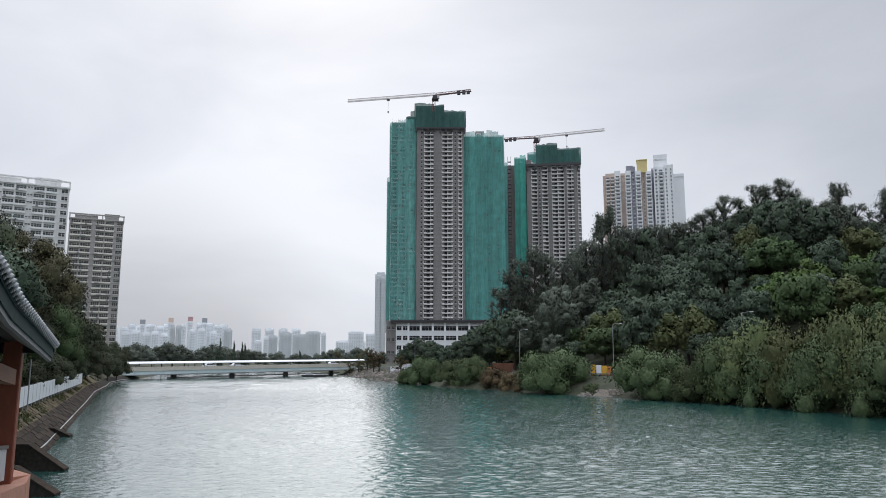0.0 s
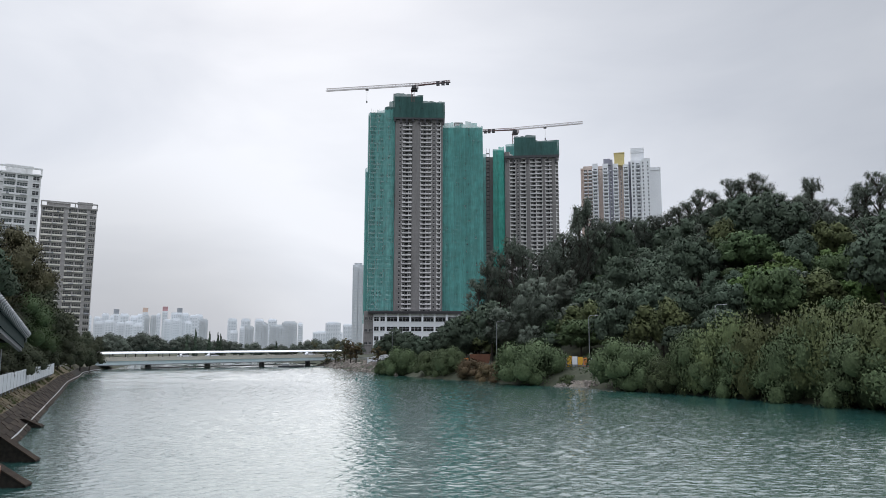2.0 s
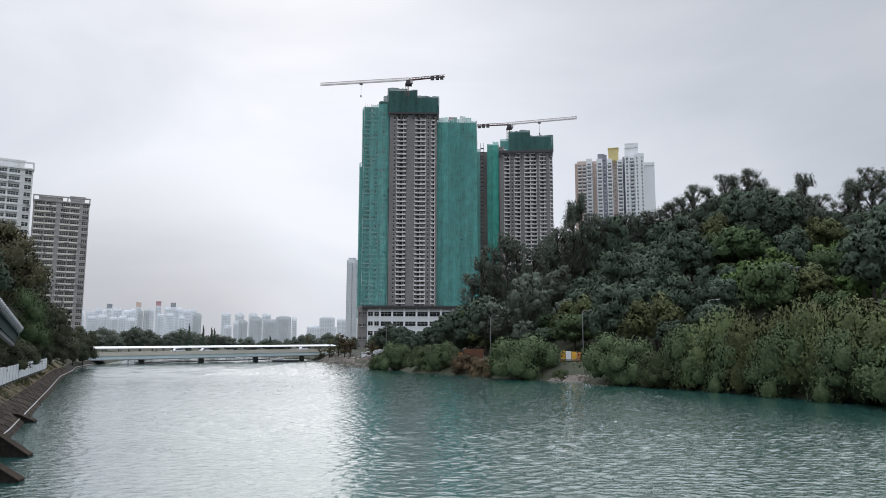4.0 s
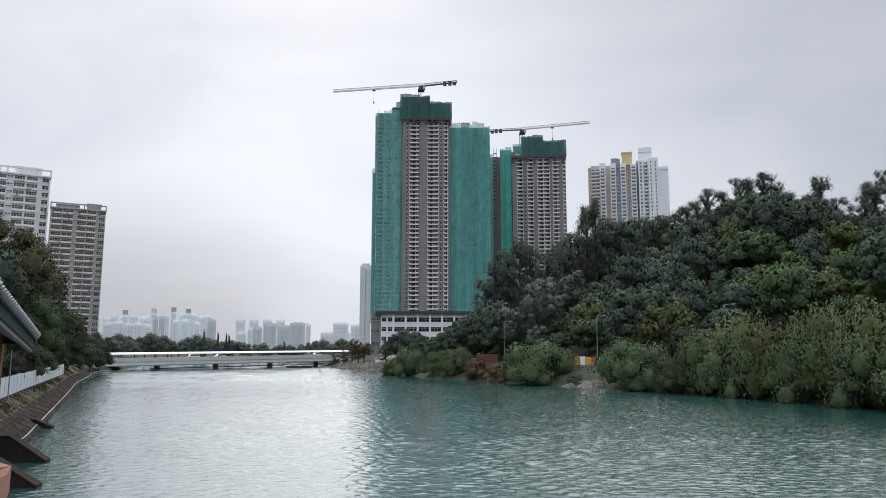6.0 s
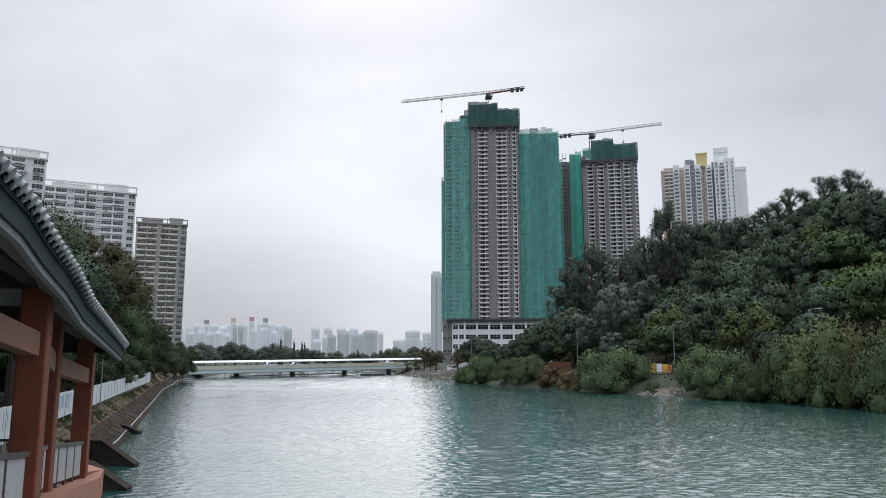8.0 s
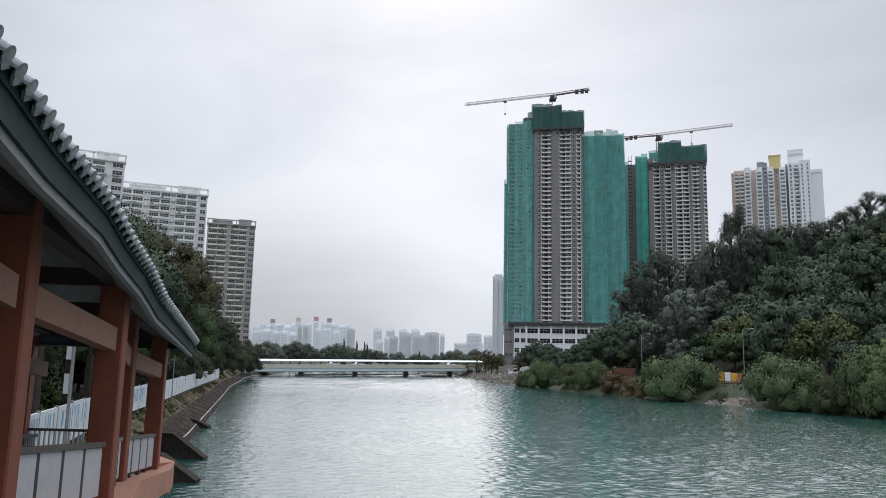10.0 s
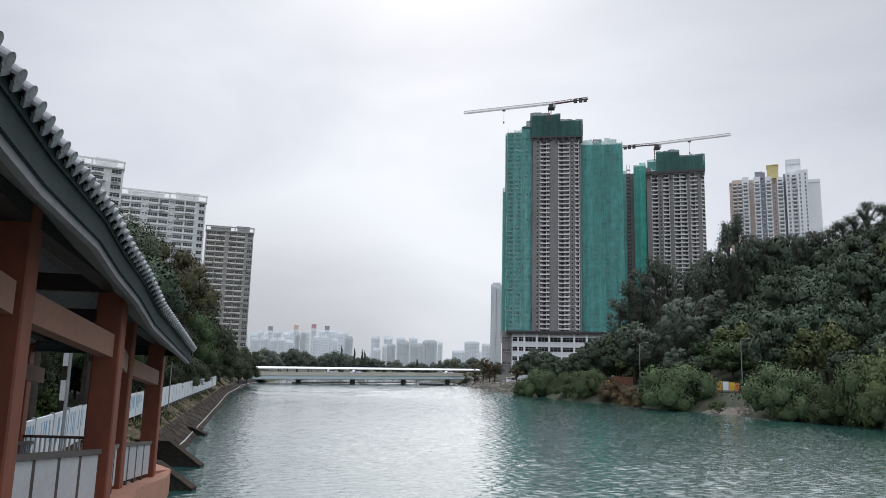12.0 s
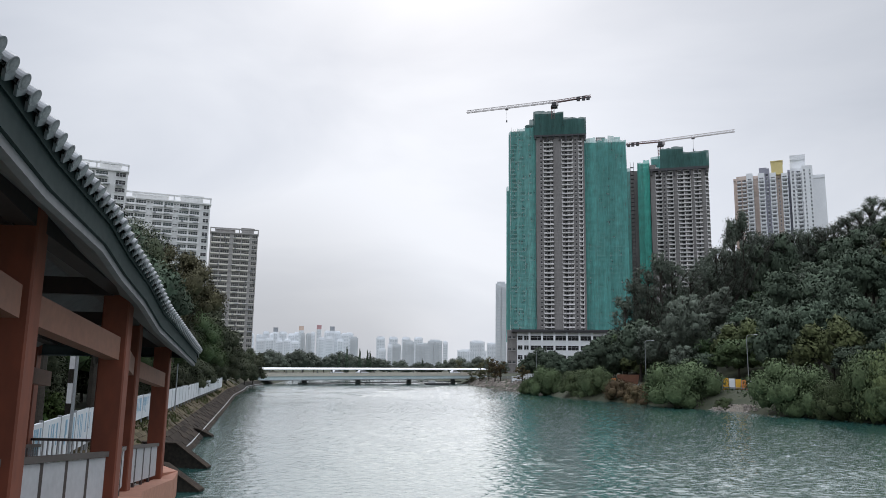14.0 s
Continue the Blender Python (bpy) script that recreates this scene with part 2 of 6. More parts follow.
M["tile_end"] = material("pale_tile_end", (0.36, 0.37, 0.38), (0.15, 0.16, 0.17), 30.0, 0.45, bump=0.6, vary=0.15)
M["rail_panel"] = material("pale_grey_metal", (0.52, 0.52, 0.53), (0.44, 0.44, 0.45), 1.0, 0.45)
M["rail_brown"] = material("brown_metal", (0.075, 0.055, 0.05), (0.05, 0.037, 0.033), 1.0, 0.5)
M["deck"] = material("worn_concrete_deck", (0.30, 0.27, 0.25), (0.22, 0.20, 0.18), 0.5, 0.9)
M["fence"] = material("painted_board", (0.62, 0.64, 0.66), (0.52, 0.55, 0.58), 0.5, 0.7)
M["mural_blue"] = material("pale_blue_paint", (0.25, 0.42, 0.55), (0.16, 0.30, 0.42), 1.0, 0.7)
M["yellow"] = material("yellow_plastic", (0.75, 0.42, 0.03), (0.65, 0.34, 0.03), 0.5, 0.6)
M["orange"] = material("orange_sheet", (0.62, 0.22, 0.05), (0.5, 0.17, 0.04), 0.5, 0.7)
M["grey_metal"] = material("galvanised_steel", (0.30, 0.31, 0.32), (0.23, 0.24, 0.25), 2.0, 0.5, metal=0.4)
M["rust"] = material("rusty_sheet", (0.20, 0.09, 0.05), (0.12, 0.055, 0.035), 0.8, 0.85)
M["tyre"] = material("rubber", (0.02, 0.02, 0.02), (0.012, 0.012, 0.012), 3.0, 0.8)

# water: dark green, small wind ripples over longer wavelets
mw = bpy.data.materials.new("river_water")
mw.use_nodes = True
nt = mw.node_tree
pb = nt.nodes["Principled BSDF"]
pb.inputs["Base Color"].default_value = (0.025, 0.094, 0.085, 1)
pb.inputs["Roughness"].default_value, pb.inputs["IOR"].default_value = 0.05, 2.0
co = nt.nodes.new("ShaderNodeTexCoord")
heights = []
for size, squash, amount in ((0.5, 2.0, 0.02), (1.9, 1.6, 0.10), (6.0, 1.6, 0.034)):
    mp = nt.nodes.new("ShaderNodeMapping")
    mp.inputs["Rotation"].default_value = (0, 0, radians(12))
    mp.inputs["Scale"].default_value = (1.0, squash, 1.0)
    nz = nt.nodes.new("ShaderNodeTexNoise")
    nz.inputs["Scale"].default_value, nz.inputs["Detail"].default_value, nz.inputs["Distortion"].default_value = size, 3.0, 0.6
    mu = nt.nodes.new("ShaderNodeMath")
    mu.operation = "MULTIPLY"
    mu.inputs[1].default_value = amount
    nt.links.new(co.outputs["Object"], mp.inputs["Vector"])
    nt.links.new(mp.outputs["Vector"], nz.inputs["Vector"])
    nt.links.new(nz.outputs["Fac"], mu.inputs[0])
    heights.append(mu)
add1, add2 = nt.nodes.new("ShaderNodeMath"), nt.nodes.new("ShaderNodeMath")
nt.links.new(heights[0].outputs[0], add1.inputs[0])
nt.links.new(heights[1].outputs[0], add1.inputs[1])
nt.links.new(add1.outputs[0], add2.inputs[0])
nt.links.new(heights[2].outputs[0], add2.inputs[1])
wb = nt.nodes.new("ShaderNodeBump")
wb.inputs["Strength"].default_value, wb.inputs["Distance"].default_value = 0.45, 1.0
nt.links.new(add2.outputs[0], wb.inputs["Height"])
nt.links.new(wb.outputs["Normal"], pb.inputs["Normal"])
nt.links.new(wb.outputs["Normal"], pb.inputs["Coat Normal"])
pb.inputs["Coat Weight"].default_value, pb.inputs["Coat IOR"].default_value, pb.inputs["Coat Roughness"].default_value = 0.7, 1.65, 0.04
M["water"] = mw

# ---- building blocks ----


class Solid:
    """Collects vertices and faces, each face with a material slot, into one mesh."""

    def __init__(self):
        self.v, self.f, self.m = [], [], []

    def face(self, pts, slot=0):
        n = len(self.v)
        self.v += [tuple(p) for p in pts]
        self.f.append(tuple(range(n, n + len(pts))))
        self.m.append(slot)

    def hexa(self, p, slot=0):
        """Eight corners: four below, four above, both anticlockwise from above."""
        n = len(self.v)
        self.v += [tuple(q) for q in p]
        for q in ((3, 2, 1, 0), (4, 5, 6, 7), (0, 1, 5, 4), (1, 2, 6, 5), (2, 3, 7, 6), (3, 0, 4, 7)):
            self.f.append(tuple(n + i for i in q))
            self.m.append(slot)

    def box(self, x0, x1, y0, y1, z0, z1, slot=0):
        self.hexa([(x0, y0, z0), (x1, y0, z0), (x1, y1, z0), (x0, y1, z0), (x0, y0, z1), (x1, y0, z1), (x1, y1, z1), (x0, y1, z1)], slot)

    def bar(self, a, b, w, h=None, slot=0):
        """A square bar from a to b."""
        a, b = Vector(a), Vector(b)
        d = (b - a).normalized()
        side = d.cross(Vector((0, 0, 1)))
        if side.length < 1e-4:
            side = Vector((1, 0, 0))
        side.normalize()
        up = side.cross(d)
        s, u = side * w / 2, up * (h or w) / 2
        self.hexa([a - s - u, a + s - u, b + s - u, b - s - u, a - s + u, a + s + u, b + s + u, b - s + u], slot)

    def tube(self, pts, radii, sides=8, slot=0):
        n0 = len(self.v)
        pts = [Vector(p) for p in pts]
        for i, (p, r) in enumerate(zip(pts, radii)):
            d = (pts[min(i + 1, len(pts) - 1)] - pts[max(i - 1, 0)]).normalized()
            s = d.cross(Vector((0.3, 0.9, 0.1)))
            if s.length < 0.05:
                s = d.cross(Vector((1, 0, 0)))
            s.normalize()
            u = d.cross(s)
            for k in range(sides):
                a = 2 * math.pi * k / sides
                self.v.append(tuple(p + (s * math.cos(a) + u * math.sin(a)) * r))
        for i in range(len(pts) - 1):
            for k in range(sides):
                a, b = n0 + i * sides + k, n0 + i * sides + (k + 1) % sides
                self.f.append((a, b, b + sides, a + sides))
                self.m.append(slot)
        self.f.append(tuple(n0 + k for k in reversed(range(sides))))
        self.m.append(slot)
        self.f.append(tuple(n0 + (len(pts) - 1) * sides + k for k in range(sides)))
        self.m.append(slot)

    def mesh(self, name, *mats):
        me = bpy.data.meshes.new(name)
        me.from_pydata(self.v, [], self.f)
        for m in mats:
            me.materials.append(M[m])
        if len(mats) > 1:
            me.polygons.foreach_set("material_index", self.m)
        me.update()
        return me


def thing(name, m, label, category, group="", kind=""):
    ob = new(name)
    ob.empty_display_size = 0.5
    ob.matrix_basis = m
    return tagged(ob, label, category, group, kind)


def part(name, me, parent, label="", at=None):
    ob = new(name, me)
    ob.parent = parent
    if at is not None:
        ob.matrix_basis = at
    if label:
        ob["label"] = label
    return ob


def solid(name, s, mats, label="", category="", group="", kind="", at=None):
    ob = new(name, s.mesh(name, *mats))
    if at is not None:
        ob.matrix_basis = at
    return tagged(ob, label, category, group, kind)


def spot(az, d, z=0.0, face=True):
    """The pose at a bearing (degrees left of the river's axis) and distance, turned to face back."""
    a = radians(az)
    return pose(-math.sin(a) * d, math.cos(a) * d, z, 0, 0, az if face else 0)


# ---- ground, water ----
LY = (-4000, -400, -120, -20, 0, 8, 20, 32, 40, 47, 62, 96, 127, 160, 182, 205, 235, 300, 420, 700, 1200, 4500)
LX = (-40, -10, -4, -3.5, -5.5, -8.5, -14, -19.3, -22.2, -25, -31.5, -46.3, -60, -73, -82.5, -90, -96, -116, -160, -260, -420, -1500)
RY = (-4000, -400, -80, 0, 40, 60, 71, 79, 88, 98, 107, 113, 118, 129, 139, 154, 182, 197, 221, 260, 293, 360, 480, 800, 1200, 4500)
RX = (160, 120, 96, 76, 61, 51, 46.2, 42.2, 38.7, 33.8, 28.5, 25.5, 21.5, 14.2, 9.4, 0.3, -8, -14.8, -22.6, -32, -41, -63, -110, -215, -345, -1380)
HILL_AZ = (-90, -70, -50, -40, -33, -29, -25, -20, -16, -12, -9, -6, -3, 0, 3)
HILL_D = (150, 165, 190, 205, 220, 232, 240, 245, 240, 230, 222, 210, 200, 195, 190)
HILL_Z = (14, 16, 20, 23, 26, 30, 36, 33, 31, 28, 23, 16, 8, 3, 3)


def bank_left(y):
    return np.interp(y, LY, LX)


def bank_right(y):
    return np.interp(y, RY, RX)


def land(x, y):
    """The height of the ground."""
    l, r = (bank_left(y) - x) * 0.9, (x - bank_right(y)) * 0.85
    zl = np.interp(l, (-3, -0.6, 0, 3.0, 9, 24, 60, 130), (-2.0, -0.8, -0.05, 2.2, 2.3, 4.5, 7.0, 7.0))
    zr = np.interp(r, (-3, -0.6, 0, 2.5, 7.0, 16, 20, 40), (-2.0, -0.8, -0.05, 1.2, 3.0, 3.05, 3.2, 3.6))
    az = np.degrees(np.arctan2(-x, y))
    d = np.hypot(x, y)
    top, crest = np.interp(az, HILL_AZ, HILL_Z, left=3, right=3), np.interp(az, HILL_AZ, HILL_D, left=150, right=190)
    k = np.clip((r - 17) / 95.0, 0, 1)
    rise = np.where(r > 17, (top - 3) * np.sin(k * math.pi / 2) ** 1.25, 0)
    back = np.clip((d - crest - 25) / 160.0, 0, 1)
    rise = rise * (1 - back * back * (3 - 2 * back))
    return np.where(l > -3, zl, np.where(r > -3, zr + np.maximum(rise, 0), -2.0))


def axis(*spans):
    out = []
    for a, b, step in spans:
        out += list(np.arange(a, b, step))
    return np.array(out + [spans[-1][1]])


gx = axis((-4500, -500, 250), (-500, -160, 20), (-160, 110, 2.5), (110, 300, 10), (300, 4500, 280))
gy = axis((-4500, -400, 300), (-400, -20, 20), (-20, 320, 3.0), (320, 700, 20), (700, 4600, 300))
X, Y = np.meshgrid(gx, gy)
Z = land(X, Y)
nx, ny = len(gx), len(gy)
me = bpy.data.meshes.new("ground")
idx = np.arange(nx * ny).reshape(ny, nx)
quads = np.stack([idx[:-1, :-1], idx[:-1, 1:], idx[1:, 1:], idx[1:, :-1]], -1).reshape(-1, 4)
me.from_pydata(np.stack([X, Y, Z], -1).reshape(-1, 3).tolist(), [], quads.tolist())
me.materials.append(M["ground"])
ground = tagged(new("ground", me), "brown earth and scrub river banks and wooded hill slope", "ground", kind="structure")
# the river's surface: wind waves as real relief in the reach before the bridge, a plain sheet beyond
wx = axis((-2200, -150, 410), (-150, -42, 2.0), (-40, 50, 0.2), (52, 100, 2.0), (100, 600, 250))
wy = axis((-4000, -100, 390), (-100, 18, 4.0), (18, 27, 1.0), (27, 48, 0.105), (48, 84, 0.2), (84, 140, 0.45), (140, 300, 1.4), (300, 430, 10), (430, 4400, 400))
WX, WY = np.meshgrid(wx, wy)
wr = np.random.default_rng(3)
WZ = np.zeros_like(WX)
for i in range(96):
    length = 0.38 * (0.95 / 0.38) ** wr.random()
    heading = radians(97) + wr.normal() * 1.2
    kx, ky, ph = 2 * math.pi / length * math.cos(heading), 2 * math.pi / length * math.sin(heading), wr.random() * 6.28
    slope = 0.0165
    fade = np.clip((length * 130 - np.hypot(WX, WY)) / (length * 70), 0.7, 1)
    WZ += fade * slope * length / 6.28 * np.sin(kx * WX + ky * WY + ph)
# small chop, as fine as the mesh
chop = wr.normal(size=WZ.shape)
chop = (chop + np.roll(chop, 1, 1)) / 1.41
WZ += chop * np.gradient(wy)[:, None] * np.interp(WY, (25, 45, 90, 150, 320), (0.012, 0.026, 0.085, 0.045, 0.025))
gust = 0.72 + 0.5 * np.sin(WX * 0.031 + WY * 0.017 + 1.0) * np.sin(WY * 0.043 - WX * 0.012)
lee = np.interp(WX - bank_left(WY), (0, 2, 8, 13), (0.4, 0.5, 0.7, 1.0))
WZ *= gust * lee * np.interp(WY, (27, 55), (0.72, 1.0)) * np.clip((420 - WY) / 60, 0, 1) * ((WX > -155) & (WX < 101) & (WY > -101))
nx, ny = len(wx), len(wy)
idx = np.arange(nx * ny).reshape(ny, nx)
quads = np.stack([idx[:-1, :-1], idx[:-1, 1:], idx[1:, 1:], idx[1:, :-1]], -1).reshape(-1, 4)
me = bpy.data.meshes.new("water")
me.from_pydata(np.stack([WX, WY, WZ], -1).reshape(-1, 3).tolist(), [], quads.tolist())
me.materials.append(M["water"])
me.polygons.foreach_set("use_smooth", [True] * len(me.polygons))
tagged(new("water", me), "rippled grey-green river water under cloud", "water", kind="structure")


def ground_z(x, y):
    return float(land(np.array(x, float), np.array(y, float)))


# ---- plants ----


def leaf_mesh(name, blobs, count, size, seed, mats, droop=0.0, flat=0.6, core=True):
    """A crown: leaf sprays spread over the skins of several lumps, with dark wood and leaves inside."""
    rng = np.random.default_rng(seed)
    vol = np.array([b[3] * b[4] for b in blobs])
    pick = rng.choice(len(blobs), count, p=vol / vol.sum())
    B = np.array(blobs)[pick]
    d = rng.normal(size=(count, 3))
    d /= np.linalg.norm(d, axis=1)[:, None]
    d[:, 2] = np.where(d[:, 2] < -0.45, -d[:, 2], d[:, 2])
    rad = (rng.uniform(0.66, 1.14, count) if core else np.minimum(np.abs(rng.normal(0, 0.8, count)), 1.7))[:, None]
    lump = np.array([noise.noise(Vector((*(q * 2.3), ))) for q in d + B[:, :3] * 0.37])[:, None]
    c = B[:, :3] + d * B[:, [3, 3, 4]] * (rad + 0.30 * lump)
    c[:, 2] -= droop * rng.random(count)
    nrm = d + rng.normal(size=(count, 3)) * flat
    nrm /= np.linalg.norm(nrm, axis=1)[:, None]
    t1 = np.cross(nrm, rng.normal(size=(count, 3)))
    t1 /= np.linalg.norm(t1, axis=1)[:, None]
    t2 = np.cross(nrm, t1)
    sz = size * rng.uniform(0.55, 1.35, count)[:, None]
    tip, side = t1 * sz, t2 * sz * 0.6
    v = np.stack([c - tip * 0.6 - side, c + tip, c - tip * 0.5 + side], 1).reshape(-1, 3)
    verts, faces = v.tolist(), (np.arange(count * 3).reshape(-1, 3)).tolist()
    slots = [0] * count
    # sprays shade as the rounded clump that they make up
    whole = c - np.array([np.average([b[i] for b in blobs], weights=vol) for i in range(3)])
    whole /= np.linalg.norm(whole, axis=1)[:, None] + 1e-6
    soft = d * 0.55 + whole * 0.55 + np.array((0, 0, 0.1)) + rng.normal(size=(count, 3)) * (0.2 if core else 0.45)
    soft /= np.linalg.norm(soft, axis=1)[:, None]
    turned = np.einsum("ij,ij->i", np.cross(v[1::3] - v[0::3], v[2::3] - v[0::3]), soft) < 0
    for i in np.nonzero(turned)[0]:
        faces[i].reverse()
    normals = np.repeat(soft, 3, axis=0).tolist()
    for bx, by, bz, br, bh in blobs if core else ():
        n0 = len(verts)
        ring = []
        for i in range(4):
            for k in range(6):
                th, ph = math.pi * (i + 0.5) / 4, 2 * math.pi * k / 6
                w = 0.66 * (1 + 0.3 * noise.noise(Vector((bx + math.cos(ph) * 1.3, by + math.sin(ph) * 1.3, bz + th))))
                verts.append([bx + br * w * math.sin(th) * math.cos(ph), by + br * w * math.sin(th) * math.sin(ph), bz + bh * w * math.cos(th)])
                ring.append((math.sin(th) * math.cos(ph), math.sin(th) * math.sin(ph), math.cos(th)))
        for i in range(3):
            for k in range(6):
                q = (i * 6 + k, i * 6 + 6 + k, i * 6 + 6 + (k + 1) % 6, i * 6 + (k + 1) % 6)
                faces.append([n0 + j for j in q])
                normals += [ring[j] for j in q]
                slots.append(1)
    me = bpy.data.meshes.new(name)
    me.from_pydata(verts, [], faces)
    for m in mats:
        me.materials.append(M[m])
    me.polygons.foreach_set("material_index", slots)
    me.polygons.foreach_set("use_smooth", [True] * len(faces))
    me.update()
    me.normals_split_custom_set(normals)
    return me


def dome(rng, spread, z0, z1, lumps, small, large):
    """Leafy lumps over a rounded crown between two heights, large ones inside and small ones on its skin."""
    mid, half_h = z0 + (z1 - z0) * 0.42, (z1 - z0) * 0.5
    blobs = [(0, 0, mid, spread * 0.62, half_h * 0.74)]
    for i in range(lumps):
        up = -0.25 + 1.2 * (i + 0.5) / lumps
        up = min(0.97, max(-0.3, up + rng.uniform(-0.1, 0.1)))
        a, out = i * 2.4 + rng.uniform(-0.5, 0.5), math.sqrt(1 - up * up) * rng.uniform(0.62, 0.92)
        r = spread * rng.uniform(small, large)
        blobs.append((math.cos(a) * out * spread, math.sin(a) * out * spread, mid + up * half_h * rng.uniform(0.72, 1.12), r, r * rng.uniform(0.65, 0.95)))
    return blobs


def trunk_mesh(h, r, limbs, seed, lean=0.3, extra=()):
    rng = random.Random(seed)
    s = Solid()
    top = (rng.uniform(-lean, lean), rng.uniform(-lean, lean), h)
    s.tube([(0, 0, -1.0), (top[0] * 0.2, top[1] * 0.2, h * 0.4), top], [r * 1.3, r, r * 0.4], 7)
    for i in range(limbs):
        a, k = 2 * math.pi * i / limbs + rng.random(), rng.uniform(0.35, 0.85)
        p = Vector(top) * k
        q = p + Vector((math.cos(a), math.sin(a), rng.uniform(0.5, 1.1))) * h * rng.uniform(0.2, 0.4)
        s.tube([p, (p + q) / 2 + Vector((0, 0, 0.2)), q], [r * 0.5, r * 0.35, r * 0.12], 5)
    for p, q in extra:
        s.tube([p, (Vector(p) + Vector(q)) / 2 + Vector((0, 0, 0.15)), q], [r * 0.4, r * 0.28, r * 0.1], 4)
    return s.mesh("trunk", "bark")


def tree_model(name, height, spread, leafmat, seed, label, category, group, count=1500, size=0.55, lumps=7, low=0.35, droop=0.0, open_crown=0.0):
    rng = random.Random(seed)
    blobs = dome(rng, spread, height * low, height, lumps * 2, 0.20, 0.40)
    limbs = []
    if name == "cypress":
        # a narrow spire, widest low down
        blobs = [(rng.uniform(-0.15, 0.15), rng.uniform(-0.15, 0.15), height * (0.1 + 0.085 * i), spread * (0.75 - 0.07 * i), height * 0.085) for i in range(10)]
    if open_crown:
        # sparse sprays at the ends of the limbs, with sky between them
        blobs = []
        for i in range(lumps * 3):
            zf, a = rng.uniform(low, 1.0), rng.uniform(0, 6.28)
            k, r = spread * rng.uniform(0.1, 0.95) * (1.35 - 0.9 * zf), spread * rng.uniform(0.13, 0.26)
            blobs.append((math.cos(a) * k, math.sin(a) * k, height * zf, r, r * rng.uniform(0.55, 0.9)))
            limbs.append(((0, 0, height * zf * 0.86), blobs[-1][:3]))
    ob = thing(name, Matrix(), label, category, group)
    part("trunk", trunk_mesh(height * 0.85, 0.03 * height * 0.5 + 0.05, 6, seed, 0.3, limbs), ob, "dark grey bark")
    part("crown", leaf_mesh("crown", blobs, count, size, seed, [leafmat, leafmat], droop, 0.6, not open_crown), ob)
    return ob


def bush_model(name, height, spread, leafmat, seed, label, group, count=2500, size=0.3):
    """A mangrove or shrub: leafy down to the water, on a few short stems."""
    rng = random.Random(seed)
    blobs = dome(rng, spread * 0.9, -height * 0.15, height * 0.97, 20, 0.30, 0.44)
    ob = thing(name, Matrix(), label, "bush", group)
    s = Solid()
    for i in range(5):
        a = 2 * math.pi * i / 5
        s.tube([(math.cos(a) * 0.2, math.sin(a) * 0.2, -0.9), (math.cos(a) * spread * 0.2, math.sin(a) * spread * 0.2, height * 0.3), (math.cos(a) * spread * 0.4, math.sin(a) * spread * 0.4, height * 0.6)], [0.1, 0.07, 0.03], 5)
    part("stems", s.mesh("stems", "bark"), ob)
    part("crown", leaf_mesh("crown", blobs, count, size, seed, [leafmat, leafmat], 0.15, 0.8), ob)
    return ob


def sow(models, places):
    """The first place of each model takes the model itself, the others copies."""
    fresh = set(range(len(models)))
    for which, x, y, z, turn, k, kz in places:
        m = Matrix.LocRotScale((x, y, z), Euler((0, 0, turn)), None)
        ob = models[which]
        if which in fresh:
            fresh.discard(which)
            ob.matrix_basis = m
            made = ob
        else:
            made = copy_thing(ob, m)
        made.scale = (k, k, kz)
    for i in fresh:
        for o in (*models[i].children_recursive, models[i]):
            bpy.data.objects.remove(o)


RNG = random.Random(5)
HG = "trees on the hill"
hill_models = [
    tree_model("hill_tree", 11, 4.6, "leaf_dark", 11, "broad dark green tree on the wooded hill", "tree", HG, 3700, 0.31, 9, 0.15),
    tree_model("hill_tree", 9.5, 4.6, "leaf_mid", 12, "broad mid-green leafy tree on the wooded hill", "tree", HG, 3700, 0.31, 9, 0.15),
    tree_model("hill_tree", 13, 3.8, "leaf_dark", 13, "tall dark green tree on the wooded hill", "tree", HG, 3700, 0.31, 9, 0.2),
    tree_model("hill_tree", 8, 4.4, "leaf_olive", 14, "low olive-green tree on the wooded hill", "tree", HG, 3700, 0.31, 9, 0.12),
    tree_model("hill_tree", 12, 3.6, "leaf_crest", 15, "grey-green feathery tree on the wooded hill", "tree", HG, 4400, 0.21, 8, 0.2, 0.8),
    tree_model("hill_tree", 9, 4.5, "leaf_fresh", 16, "fresh green leafy tree low on the wooded hill", "tree", HG, 3700, 0.31, 10, 0.1),
    tree_model("hill_tree", 10, 4.2, "leaf_dark", 17, "rounded dark green tree on the wooded hill", "tree", HG, 3700, 0.31, 7, 0.15),
]
TREE_H = (11, 9.5, 13, 8, 12, 9, 10)
TOP_AZ, TOP = (-6, -5, -4.1, -2.8, -1.4, -0.1, 0.8, 1.7, 2.6), (0.085, 0.068, 0.056, 0.046, 0.027, 0.014, 0.026, 0.033, 0.022)
places = []
taken = []
